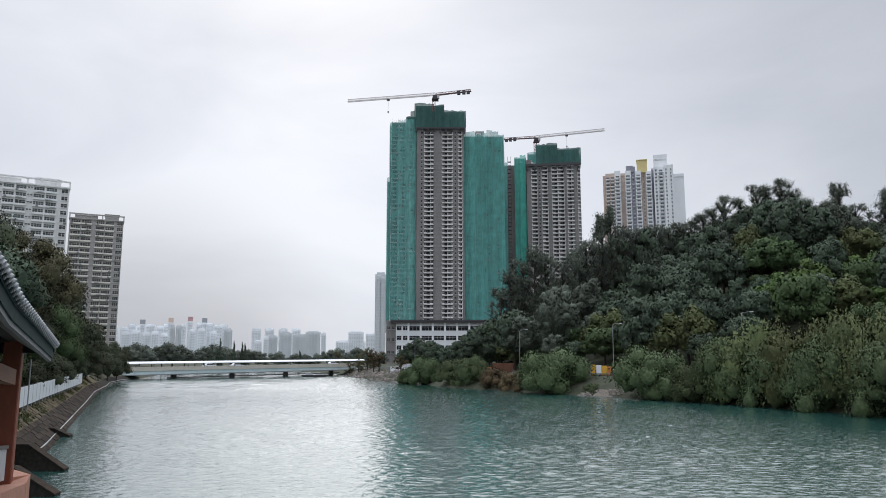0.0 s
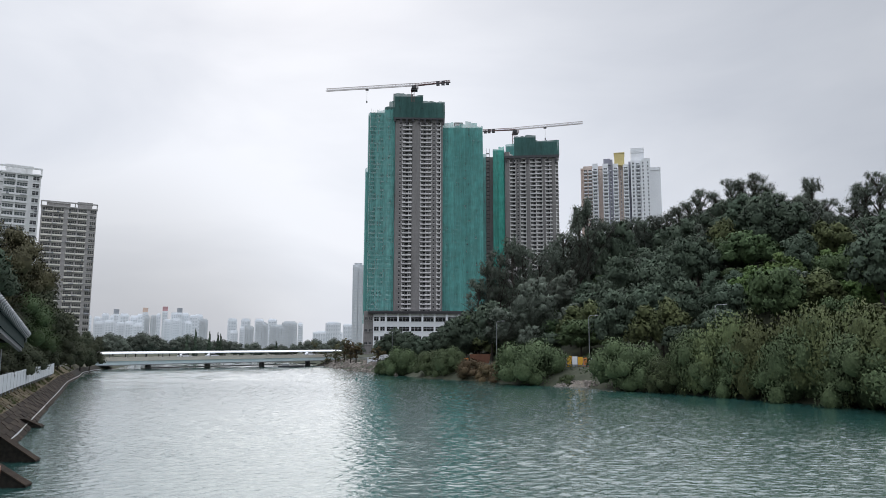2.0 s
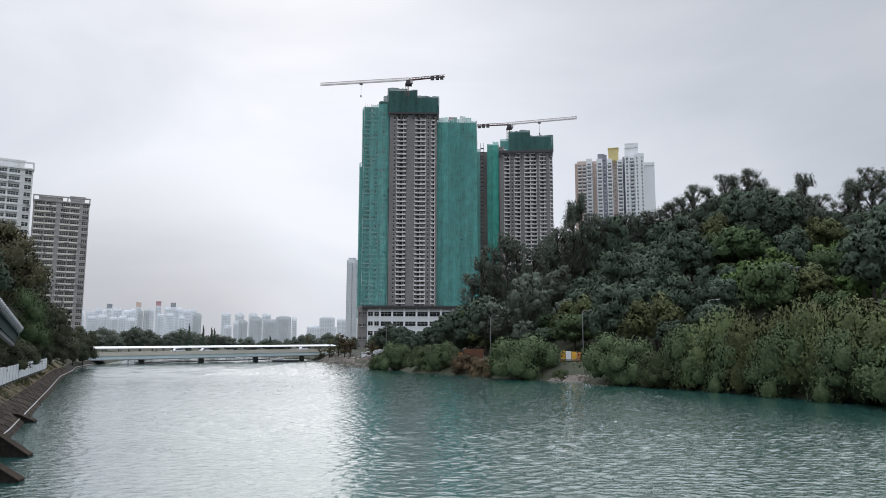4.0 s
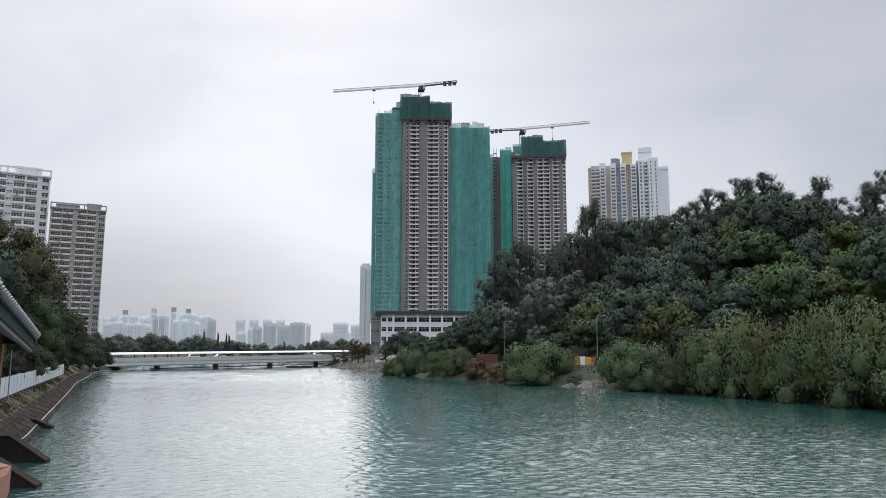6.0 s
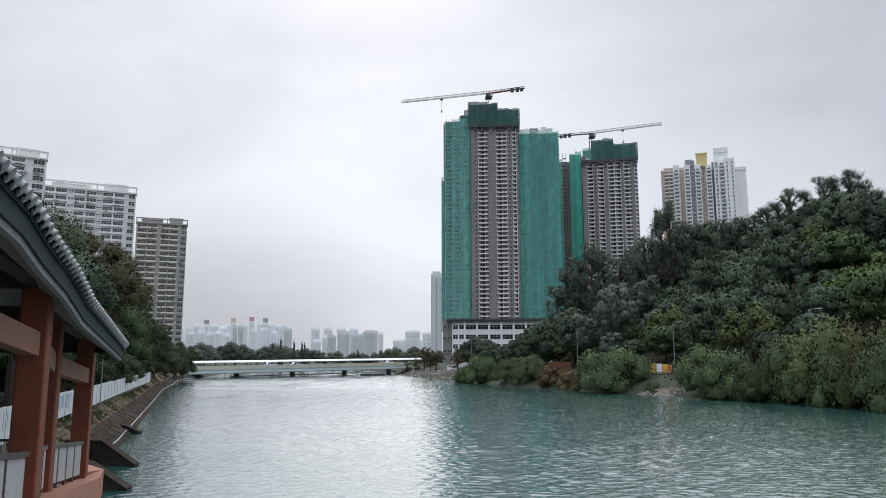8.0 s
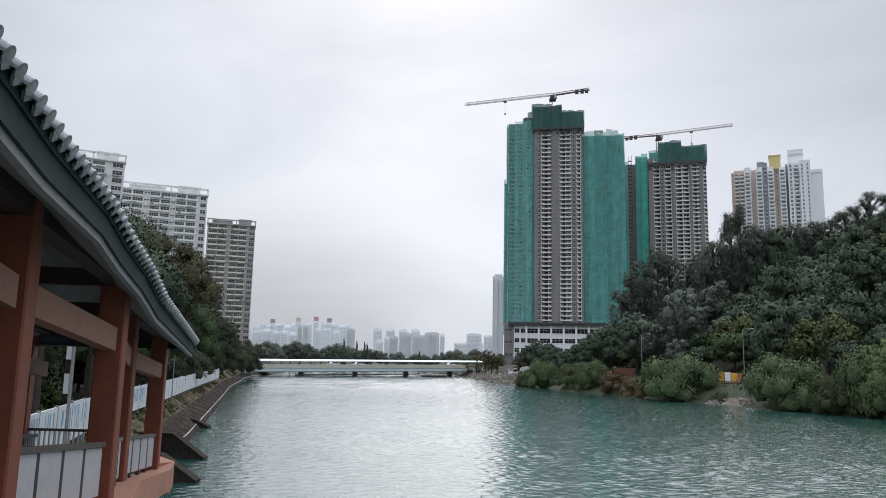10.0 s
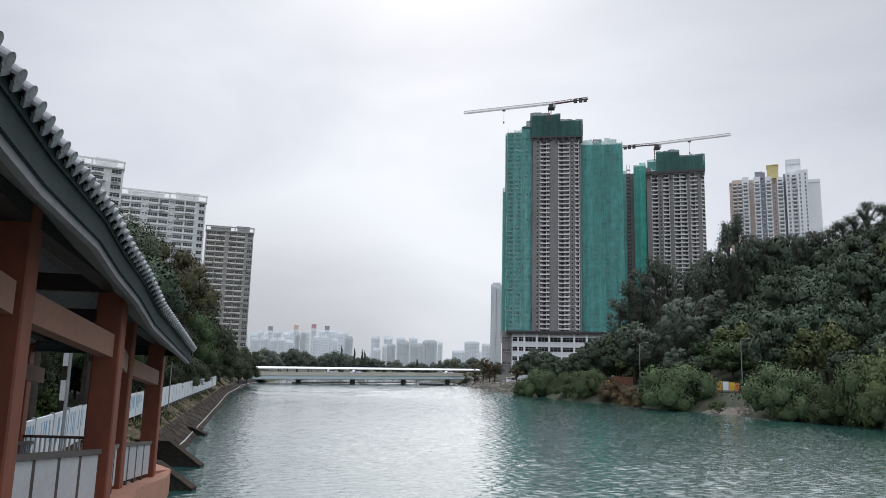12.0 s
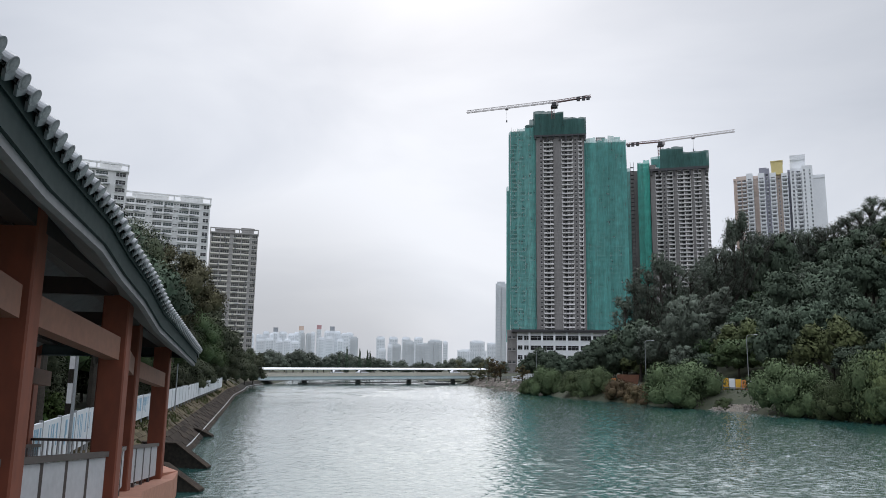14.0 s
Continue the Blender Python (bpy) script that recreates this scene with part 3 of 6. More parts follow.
for attempt in range(9000):
    yy, rr = RNG.uniform(-32, 268), RNG.uniform(18.5, 132)
    x = float(bank_right(yy)) + rr / 0.85
    az, d = math.degrees(math.atan2(-x, yy)), math.hypot(x, yy)
    if az < -41 or az > 2.5 or d > np.interp(az, HILL_AZ, HILL_D) + 17:
        continue
    gap = 5.6 if az > -38 else 7.5
    if any((x - q[0]) ** 2 + (yy - q[1]) ** 2 < gap * gap for q in taken):
        continue
    taken.append((x, yy))
    if az > -15 and rr > 45:
        weights = (1.4, 0.8, 2, 0.1, 6, 0.1, 1.5)
    elif az < -24 and rr < 75:
        weights = (1.6, 2.6, 0.6, 1.6, 0.2, 3.6, 1.5)
    elif az > -15:
        weights = (2, 2, 1.5, 0.7, 3, 0, 2)
    else:
        weights = (3.2, 2.0, 2.4, 0.7, 1.0, 0.6 if az < -19 else 0.0, 3.2)
    which = RNG.choices(range(7), weights)[0]
    k = RNG.choice((0.6, 0.8, 0.95, 1.1, 1.35)) * RNG.uniform(0.92, 1.08) * (0.75 if az > -4 else 0.95)
    z, kz = ground_z(x, yy) - 0.8, k * RNG.uniform(0.8, 1.3)
    if az > -6:
        # the wood sinks towards the building site
        kz = min(kz, (5.5 + d * np.interp(az, TOP_AZ, TOP) - z) / TREE_H[which] / 1.05)
        if kz < 0.3:
            continue
        k = min(k, kz * 1.5)
    places.append((which, x, yy, z, RNG.uniform(0, 6.28), k, kz))
# a close row along the crest
MASS_AZ, MASS = (-37, -33, -31, -29, -27, -25, -22, -20, -19, -17, -15, -13, -11, -9, -7, -5), (0.182, 0.178, 0.172, 0.182, 0.186, 0.196, 0.192, 0.190, 0.182, 0.188, 0.180, 0.165, 0.148, 0.130, 0.110, 0.088)
az = -37.0
while az < -5.5:
    d = float(np.interp(az, HILL_AZ, HILL_D)) + RNG.uniform(-14, 4)
    x, yy = -math.sin(radians(az)) * d, math.cos(radians(az)) * d
    z = ground_z(x, yy) - 0.8
    which = RNG.choices((0, 2, 4, 6), (3, 2, 3, 3))[0]
    kz = (5.5 + d * (float(np.interp(az, MASS_AZ, MASS)) + RNG.uniform(-0.010, 0.003)) - z) / TREE_H[which] / 1.05
    if kz > 0.4:
        places.append((which, x, yy, z, RNG.uniform(0, 6.28), min(1.15, max(0.75, kz * 0.9)), kz))
    az += RNG.uniform(0.8, 1.4)
sow(hill_models, places)

# ---- tower blocks ----


def window_mesh(w, h, panes, glass, frame_m, sill=0.35, deep=0.45, ledge=0.32):
    """A window set in an opening: glass far back, frame, mullions and a proud sill. Origin: middle of its foot, on the wall's face."""
    s = Solid()
    s.box(-w / 2, w / 2, deep - 0.08, deep, 0, h)
    pane = s.mesh("pane", glass)
    s = Solid()
    for i in range(panes + 1):
        x = -w / 2 + w * i / panes
        s.box(x - 0.045, x + 0.045, deep - 0.2, deep - 0.08, -0.02, h + 0.02)
    s.box(-w / 2, w / 2, deep - 0.19, deep - 0.09, h * 0.62, h * 0.62 + 0.06)
    s.box(-w / 2 - 0.15, w / 2 + 0.15, -sill, deep - 0.08, -ledge, 0.0)
    return s.mesh("window", frame_m), pane


def set_window(win, parent, at):
    w = part("window", win[0], parent, at=at)
    part("pane", win[1], w)


def clad(parent, x0, x1, y, z0, floors, fh, bays, win_w, win_h, sill_h, wallmat, win, lift=0.0, thick=0.5, skip=(), rib=0.0, ribmat=None):
    """A wall with openings through it, from x0 to x1 at depth y, and a window in each opening."""
    s = Solid()
    bw = (x1 - x0) / bays
    for b in range(bays + 1):
        a = x0 + bw * b - (bw - win_w) / 2 if b else x0
        c = x0 + bw * b + (bw - win_w) / 2 if b < bays else x1
        s.box(a, c, y, y + thick, z0, z0 + floors * fh)
    for b in range(bays):
        xm = x0 + bw * (b + 0.5)
        for f in range(floors + 1):
            a = z0 + f * fh - (fh - win_h - sill_h) if f else z0
            c = z0 + f * fh + sill_h if f < floors else z0 + floors * fh
            s.box(xm - win_w / 2, xm + win_w / 2, y + 0.02, y + thick, a, c)
    part("wall", s.mesh("wall", wallmat), parent)
    if rib:
        for b in range(bays + 1):
            s = Solid()
            xm = x0 + bw * b
            s.box(xm - 0.3, xm + 0.3, y - rib, y - 0.004, z0, z0 + floors * fh)
            part("rib", s.mesh("rib", ribmat or wallmat), parent)
    for b in range(bays):
        for f in range(floors):
            if (b, f) not in skip:
                set_window(win, parent, pose(x0 + bw * (b + 0.5), y, z0 + f * fh + sill_h))


def fronted(parent, width, floors, fh, columns, wallmat, frame_m, glass, dark_glass, ribmat):
    """A front with openings of different widths: columns gives for each one its two edges, as shares of the width, and its kind."""
    thick, x_of = 0.5, lambda k: (k - 0.5) * width
    s = Solid()
    edges = [0.0] + [v for a, b, kind in columns if kind != "rib" for v in (a, b)] + [1.0]
    for a, b in zip(edges[0::2], edges[1::2]):
        s.box(x_of(a), x_of(b), 0, thick, 0, floors * fh)
    openings = []
    for a, b, kind in columns:
        if kind == "rib":
            r = Solid()
            r.box(x_of(a), x_of(b), -0.7, -0.004, 0, floors * fh)
            part("rib", r.mesh("rib", ribmat), parent)
            continue
        sill_h, win_h = {"wide": (0.36, 0.50), "small": (0.56, 0.22), "dark": (0.34, 0.54)}[kind]
        sill_h, win_h, w = sill_h * fh, win_h * fh, (b - a) * width
        for f in range(floors + 1):
            z0 = f * fh - (fh - win_h - sill_h) if f else 0
            z1 = f * fh + sill_h if f < floors else floors * fh
            s.box(x_of(a), x_of(b), 0.02, thick, z0, z1)
        panes = max(1, round(w / 0.95))
        openings.append((x_of((a + b) / 2), sill_h, kind, window_mesh(w, win_h, panes, dark_glass if kind == "dark" else glass, frame_m, 0.75 if kind == "wide" else 0.2, 0.45, 0.75 if kind == "wide" else 0.2)))
    part("wall", s.mesh("wall", wallmat), parent)
    for x, sill_h, kind, win in openings:
        for f in range(floors):
            set_window(win, parent, pose(x, 0, f * fh + sill_h))


def slab_block(az, d, width, base, floors, fh, columns, wallmat, frame_m, glass, label, ribmat):
    """A long block of flats with windows of several widths on every storey and a roof parapet with plant rooms."""
    ob = thing("apartment_block", spot(az, d, base), label, "building", "blocks of flats on the river bank")
    H = floors * fh
    fronted(ob, width, floors, fh, columns, wallmat, frame_m, glass, "glass", ribmat)
    s = Solid()
    s.box(-width / 2 + 0.02, width / 2 - 0.02, 0.5, 13, -8, H)
    part("body", s.mesh("body", wallmat), ob)
    s = Solid()
    s.box(-width / 2 - 0.3, width / 2 + 0.3, -0.6, 13.3, H, H + 0.5)
    bays = round(width / 5)
    for i in range(bays + 1):
        x = -width / 2 + width * i / bays
        s.box(x - 0.25, x + 0.25, -0.5, 0.2, H + 0.5, H + 2.3)
    s.box(-width / 2 - 0.3, width / 2 + 0.3, -0.6, 0.3, H + 2.3, H + 2.8)
    part("roof", s.mesh("roof", ribmat), ob)
    for x, k, up in ((width * 0.28, 0.13, 3.4), (-width * 0.2, 0.2, 2.2)):
        s = Solid()
        s.box(x - width * k, x + width * k, 2, 9, H + 0.5, H + up)
        s.box(x - width * k - 0.3, x + width * k + 0.3, 1.7, 9.3, H + up, H + up + 0.3)
        part("plant_room", s.mesh("plant_room", ribmat), ob)
    # air conditioners and drying racks on the front
    rng = random.Random(int(width))
    wide = [(a, b) for a, b, kind in columns if kind != "rib" and kind != "small"]
    for f in range(6, floors):
        for a, b in wide:
            if rng.random() < 0.42:
                x = (rng.uniform(a, b) - 0.5) * width
                if rng.random() < 0.6:
                    part("air_conditioner", COOLER, ob, at=pose(x, -0.5, f * fh + rng.choice((0.25, 0.35))))
                else:
                    part("drying_rack", RACK, ob, at=pose(x, -0.5, f * fh + 0.75))
    return ob


s = Solid()
s.box(-0.45, 0.45, -0.6, 0.5, 0, 0.62)
s.box(-0.36, 0.36, -0.62, -0.6, 0.08, 0.54)
COOLER = s.mesh("air_conditioner", "grey_metal")
s = Solid()
s.hexa([(-1.1, -1.0, -0.5), (1.1, -1.0, -0.5), (1.1, -0.95, -0.5), (-1.1, -0.95, -0.5), (-1.1, 0.4, 0.3), (1.1, 0.4, 0.3), (1.1, 0.5, 0.3), (-1.1, 0.5, 0.3)])
RACK = s.mesh("drying_rack", "grey_metal")
slab_block(26.0, 388, 24.0, 2.6, 25, 2.85, ((0.03, 0.20, "wide"), (0.205, 0.22, "rib"), (0.225, 0.40, "wide"), (0.49, 0.64, "wide"), (0.645, 0.66, "rib"), (0.665, 0.82, "wide"), (0.88, 0.985, "dark")), "grey_wall", "cream", "glass", "grey-brown block of flats with cream window ledges", "grey_wall")
slab_block(31.0, 306, 33.0, 0.7, 25, 2.8, ((0.01, 0.125, "wide"), (0.13, 0.14, "rib"), (0.145, 0.255, "wide"), (0.27, 0.295, "small"), (0.305, 0.33, "small"), (0.34, 0.445, "wide"), (0.45, 0.46, "rib"), (0.465, 0.565, "wide"), (0.575, 0.60, "small"), (0.605, 0.63, "small"), (0.64, 0.745, "wide"), (0.75, 0.76, "rib"), (0.765, 0.87, "wide"), (0.92, 0.985, "dark")), "pale_wall", "white_paint", "glass_green", "pale grey-white block of flats with green-tinted windows", "white_paint")
slab_block(36.6, 276, 26.0, 0.6, 26, 2.8, ((0.02, 0.14, "wide"), (0.17, 0.20, "small"), (0.22, 0.36, "wide"), (0.365, 0.38, "rib"), (0.385, 0.52, "wide"), (0.55, 0.58, "small"), (0.60, 0.75, "wide"), (0.85, 0.975, "dark")), "pale_wall", "white_paint", "glass_green", "pale block of flats with a roof parapet near the river", "white_paint")


# ---- towers being built ----


def bay_mesh(w, fh, lights):
    """One storey of a flat front before glazing: a proud precast ledge, posts, openings over spandrels, a balcony gap,
    all backed by a black sheet that paints their shade.
    """
    s = Solid()
    s.box(-w / 2, w / 2, -1.0, 0.3, 0, fh * 0.13, 0)
    s.box(-w / 2, w / 2, -0.35, 0.3, fh * 0.90, fh, 2)
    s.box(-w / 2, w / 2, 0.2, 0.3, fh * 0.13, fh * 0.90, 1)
    for i in range(lights + 1):
        x = -w / 2 + w * i / lights
        g = 0.22 if i in (0, lights) else 0.13
        s.box(x - g, x + g, -0.55, 0.2, fh * 0.13, fh * 0.90, 0 if i % 2 == 0 else 2)
    for i in range(lights):
        x0, x1 = -w / 2 + w * i / lights + 0.13, -w / 2 + w * (i + 1) / lights - 0.13
        if i % 3 != 1:
            s.box(x0, x1, -0.5, 0.2, fh * 0.13, fh * 0.38, 0)
            s.box((x0 + x1) / 2 - 0.06, (x0 + x1) / 2 + 0.06, -0.1, 0.0, fh * 0.38, fh * 0.90, 0)
            s.box(x0, x1, -0.1, 0.0, fh * 0.66, fh * 0.70, 0)
        else:
            s.box(x0, x1, -0.98, -0.90, fh * 0.34, fh * 0.37, 0)
            s.box(x0, x1, -0.98, -0.92, fh * 0.13, fh * 0.24, 0)
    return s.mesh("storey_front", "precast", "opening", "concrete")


def hole_sheet_mesh(w, h):
    # a black sheet over a sill: the opening's inner shade is painted, not cut
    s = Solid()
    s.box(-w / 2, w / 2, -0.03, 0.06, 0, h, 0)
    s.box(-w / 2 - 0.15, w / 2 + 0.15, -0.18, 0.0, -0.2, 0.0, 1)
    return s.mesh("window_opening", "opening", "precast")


def stack(parent, me, x, y, z0, floors, fh):
    for f in range(floors):
        part("storey_front", me, parent, at=pose(x, y, z0 + f * fh))


def net_panel(parent, x0, x1, y0, y1, z0, z1, mat, seed):
    """One drop of netting, hung in soft folds between the scaffold poles."""
    rng = random.Random(seed)
    nxx, nzz = 4, max(3, int((z1 - z0) / 6))
    verts, faces = [], []
    for j in range(nzz + 1):
        for i in range(nxx + 1):
            k = i / nxx
            bulge = 0.35 * min(1.0, (z1 - z0) / 70) * math.sin(k * math.pi) * (0.5 + 0.5 * math.sin(j * 2.1 + seed)) + rng.uniform(-0.08, 0.08)
            x, y = x0 + (x1 - x0) * k, y0 + (y1 - y0) * k
            n = Vector((y1 - y0, -(x1 - x0), 0)).normalized()
            top = z1 + (rng.uniform(-0.5, 0.4) if j == nzz else 0)
            verts.append((x + n.x * bulge, y + n.y * bulge, z0 + (top - z0) * j / nzz))
    for j in range(nzz):
        for i in range(nxx):
            a = j * (nxx + 1) + i
            faces.append((a, a + 1, a + nxx + 2, a + nxx + 1))
    me = bpy.data.meshes.new("netting")
    me.from_pydata(verts, [], faces)
    me.materials.append(M[mat])
    return part("netting", me, parent)


def net_wall(parent, x0, x1, y0, y1, z0, z1, drops, mat, seed, step=None):
    for i in range(drops):
        a, b = i / drops, (i + 1) / drops
        dz = (random.Random(seed + i).uniform(-0.8, 0.8)) if step is None else step[i]
        net_panel(parent, x0 + (x1 - x0) * a, x0 + (x1 - x0) * b, y0 + (y1 - y0) * a, y0 + (y1 - y0) * b, z0, z1 + dz, mat, seed + i)


def scaffold(parent, x0, x1, y, z0, z1, step, every):
    """Bamboo poles behind a net: uprights and ledgers."""
    s = Solid()
    x = x0
    while x <= x1 + 0.01:
        s.box(x - 0.04, x + 0.04, y - 0.04, y + 0.04, z0, z1 + random.Random(int(x * 10)).uniform(0.3, 1.6))
        x += step
    z = z0
    while z < z1:
        s.box(x0, x1, y - 0.10, y - 0.05, z - 0.03, z + 0.03)
        z += every
    part("scaffold", s.mesh("scaffold", "bamboo"), parent)


FH = 2.95
tower = thing("tower_under_construction", spot(-0.1, 474, 5.0), "concrete residential tower being built, wrapped in green netting", "building", "towers being built")
P0 = 25.0
bayA, bayB, bayC = bay_mesh(6.4, FH, 3), bay_mesh(7.2, FH, 4), bay_mesh(2.6, FH, 2)
s = Solid()
s.box(-18.6, 13.4, 0, 22, P0, 159)
part("core", s.mesh("core", "concrete"), tower)
for x0, x1 in ((-18.6, -13.8), (-6.9, -1.7), (6.0, 9.2), (12.2, 13.4)):
    s = Solid()
    s.box(x0, x1, -1.1 if x1 < 11 else -0.6, -0.01, P0, 160)
    part("concrete_fin", s.mesh("concrete_fin", "concrete"), tower)
for me, x in ((bayA, -10.35), (bayB, 2.15), (bayC, 10.7)):
    stack(tower, me, x, -0.32, P0, 44, FH)
hole = hole_sheet_mesh(0.9, 1.3)
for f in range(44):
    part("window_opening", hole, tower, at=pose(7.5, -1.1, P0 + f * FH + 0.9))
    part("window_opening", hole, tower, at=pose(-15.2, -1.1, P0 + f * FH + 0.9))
# left wing behind netting
s = Solid()
s.box(-36, -18.8, 3, 24, P0, 162.3)
s.box(-26, -20, 9, 22, 162, 168.4)
s.box(-37.3, -36.02, 7.2, 24, P0, 161.5)
s.box(-39.3, -37.32, 13, 24, P0, 123)
part("wing", s.mesh("wing", "concrete"), tower)
bayW = bay_mesh(4.6, FH, 2)
for x in (-33.6, -28.3, -21.6):
    stack(tower, bayW, x, 2.68, P0, 46, FH)
net_wall(tower, -37.6, -35.2, 6, 0.8, P0 - 4, 162.5, 1, "net", 3)
net_wall(tower, -35.2, -19.6, 0.8, 0.8, P0, 163, 4, "net_light", 10, (-1.5, 0.3, 0.8, 1.0))
net_wall(tower, -19.6, -18.8, 0.8, -1.6, P0, 163, 1, "net", 20)
net_wall(tower, -39.6, -37.6, 12, 6, P0 - 6, 124, 1, "net", 22)
scaffold(tower, -35.2, -19.6, 1.1, P0, 163, 1.3, 1.9)
# right wing behind netting
s = Solid()
s.box(13.6, 40.5, 4, 26, P0, 152.6)
part("wing", s.mesh("wing", "concrete"), tower)
for x in (17.3, 23.4, 30.6, 36.6):
    stack(tower, bayW, x, 3.68, P0, 42, FH)
net_wall(tower, 13.0, 40.8, 1.6, 1.6, P0, 153.6, 7, "net", 30, (1.5, 2.0, -0.3, 1.0, 2.6, 1.6, -0.6))
net_wall(tower, 40.8, 41.8, 1.6, 20, P0, 151, 1, "net", 40)
scaffold(tower, 13.2, 40.6, 1.9, P0, 153, 1.35, 1.9)
# cap: the working storeys inside dark netting
s = Solid()
s.box(-19.5, -0.2, -1.2, 21, 158.8, 172.6)
s.box(-0.2, 14, -1.2, 21, 158.8, 168.2)
part("working_storeys", s.mesh("working_storeys", "concrete"), tower)
net_wall(tower, -20.2, 0, -2.2, -2.2, 157, 173.6, 3, "net_dark", 50, (0.6, 0.5, -0.6))
net_wall(tower, 0, 14.8, -2.2, -2.2, 157, 169.0, 2, "net_dark", 55, (0.2, -0.2))
net_wall(tower, 14.8, 14.8, -2.2, 21, 157, 169.0, 2, "net_dark", 58, (0, 0))
net_wall(tower, -26.5, -20.2, 8, 3, 159, 170, 2, "net_dark", 60, (-2, 1))
net_wall(tower, -20.2, -20.2, 10, -2.2, 157, 173.6, 1, "net_dark", 63, (0.4,))
s = Solid()
for i in range(9):
    x = -19 + i * 4.1
    s.box(x - 0.5, x + 0.5, -2.6, -1.0, 154.5 - (i % 3), 157.2)
s.box(-19.8, 14.4, -2.4, -1.2, 156.2, 157.4)
part("working_platform", s.mesh("working_platform", "steel_dark"), tower, "dark steel working platform")
s = Solid()
s.box(22, 27, 6, 12, 150, 156.5)
s.box(21.6, 27.4, 5.6, 12.4, 156.5, 157)
part("roof_house", s.mesh("roof_house", "precast"), tower)

# podium
podium = thing("podium", spot(-0.1, 462, 4.0), "white podium building with square dark windows and a flat roof", "building")
s = Solid()
s.box(-30.8, 31.5, 1.0, 26, 0, 25.4)
part("body", s.mesh("body", "white_paint"), podium)
s = Solid()
s.box(-37, -30.9, 0.4, 24, 0, 27)
part("grey_wing", s.mesh("grey_wing", "concrete"), podium)
# panes carry the flat black of unlit rooms, not glass
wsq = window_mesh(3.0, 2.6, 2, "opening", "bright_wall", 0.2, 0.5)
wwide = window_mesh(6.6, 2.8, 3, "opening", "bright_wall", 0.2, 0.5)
clad(podium, -30.8, -22.8, 0.4, 0, 4, 6.1, 2, 3.0, 2.6, 2.4, "bright_wall", wsq, thick=0.6)
clad(podium, -22.8, 31.5, 0.4, 0, 4, 6.1, 7, 6.6, 2.8, 2.2, "bright_wall", wwide, thick=0.6)
wg = window_mesh(2.0, 1.6, 2, "glass", "grey_wall", 0.1, 0.3)
for z in (6, 14, 21.5):
    for x in (-35.3, -32.6):
        set_window(wg, podium, pose(x, 0.02, z))
s = Solid()
s.box(-34, 32.5, -2.2, 26, 25.4, 26.2)
s.box(-34, 32.5, -2.4, -2.1, 26.2, 27.2)
part("roof", s.mesh("roof", "steel_dark"), podium)
for x in (-22.8, -15, -7.3, 0.5, 8.2, 15.9, 23.7):
    s = Solid()
    s.box(x - 0.6, x + 0.6, -1.2, 0.36, 0, 25.4)
    part("pilaster", s.mesh("pilaster", "bright_wall"), podium)

# second tower
tower2 = thing("tower_under_construction", spot(-8.2, 525, 5.0), "bare concrete residential tower being built, capped with dark netting", "building", "towers being built")
s = Solid()
s.box(-13.0, 26, 0, 24, 0, 148)
part("core", s.mesh("core", "concrete"), tower2)
b2 = bay_mesh(4.2, FH, 2)
b2w, b2e = bay_mesh(4.8, FH, 3), bay_mesh(1.9, FH, 1)
for me, x in ((b2, -7.3), (b2, 0.3), (b2, 7.6), (b2, 12.2), (b2w, 19.0), (b2e, 25.0)):
    stack(tower2, me, x, -0.32, 30, 40, FH)
for x0, x1 in ((-13, -9.6), (-5.1, -2.0), (2.6, 5.3), (14.5, 16.4), (21.6, 23.9)):
    s = Solid()
    s.box(x0, x1, -1.1, -0.01, 0, 148)
    part("concrete_fin", s.mesh("concrete_fin", "concrete"), tower2)
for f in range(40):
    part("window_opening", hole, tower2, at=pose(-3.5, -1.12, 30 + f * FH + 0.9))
net_wall(tower2, -22.0, -13.6, 1.0, 1.0, 0, 150, 2, "net_bright", 70, (1.0, 2.5))
net_wall(tower2, -13.6, -13.4, 1.0, -1.4, 0, 150, 1, "net_bright", 74)
s = Solid()
s.box(-22, -13.4, 5, 22, 0, 151)
part("wing", s.mesh("wing", "concrete"), tower2)
s = Solid()
s.box(-31, -22.1, 9, 24, 0, 147)
part("rear_wing", s.mesh("rear_wing", "concrete"), tower2)
stack(tower2, bay_mesh(5.0, FH, 2), -17, 4.68, 0, 51, FH)
net_wall(tower2, -31.0, -27.2, 2.0, 2.0, 0, 147, 1, "net", 78)
s = Solid()
for i in range(52):
    s.box(-27, -24.6, 1.6, 4, i * 2.9, i * 2.9 + 0.2)
for x in (-27, -24.7):
    for y in (1.6, 3.9):
        s.box(x, x + 0.14, y, y + 0.14, 0, 152)
part("hoist_mast", s.mesh("hoist_mast", "steel_dark"), tower2, "dark steel hoist mast")
s = Solid()
s.box(-6, 10, -0.9, 22, 147.5, 158.6)
s.box(10, 25.6, -0.9, 22, 147.5, 154.8)
s.box(-12, -6, 1.8, 22, 147.5, 153)
part("working_storeys", s.mesh("working_storeys", "concrete"), tower2)
net_wall(tower2, -6, 10, -1.8, -1.8, 144.5, 159.6, 2, "net_dark", 80, (-0.4, 0.4))
net_wall(tower2, 10, 27, -1.8, -1.8, 143.5, 155.6, 2, "net_dark", 84, (0.3, 0.0))
net_wall(tower2, 27, 27, -1.8, 20, 143.5, 155.6, 1, "net_dark", 88, (0.0,))
net_wall(tower2, -12.5, -6, 1.5, -1.8, 144.5, 154.0, 1, "net", 90, (0.0,))
s = Solid()
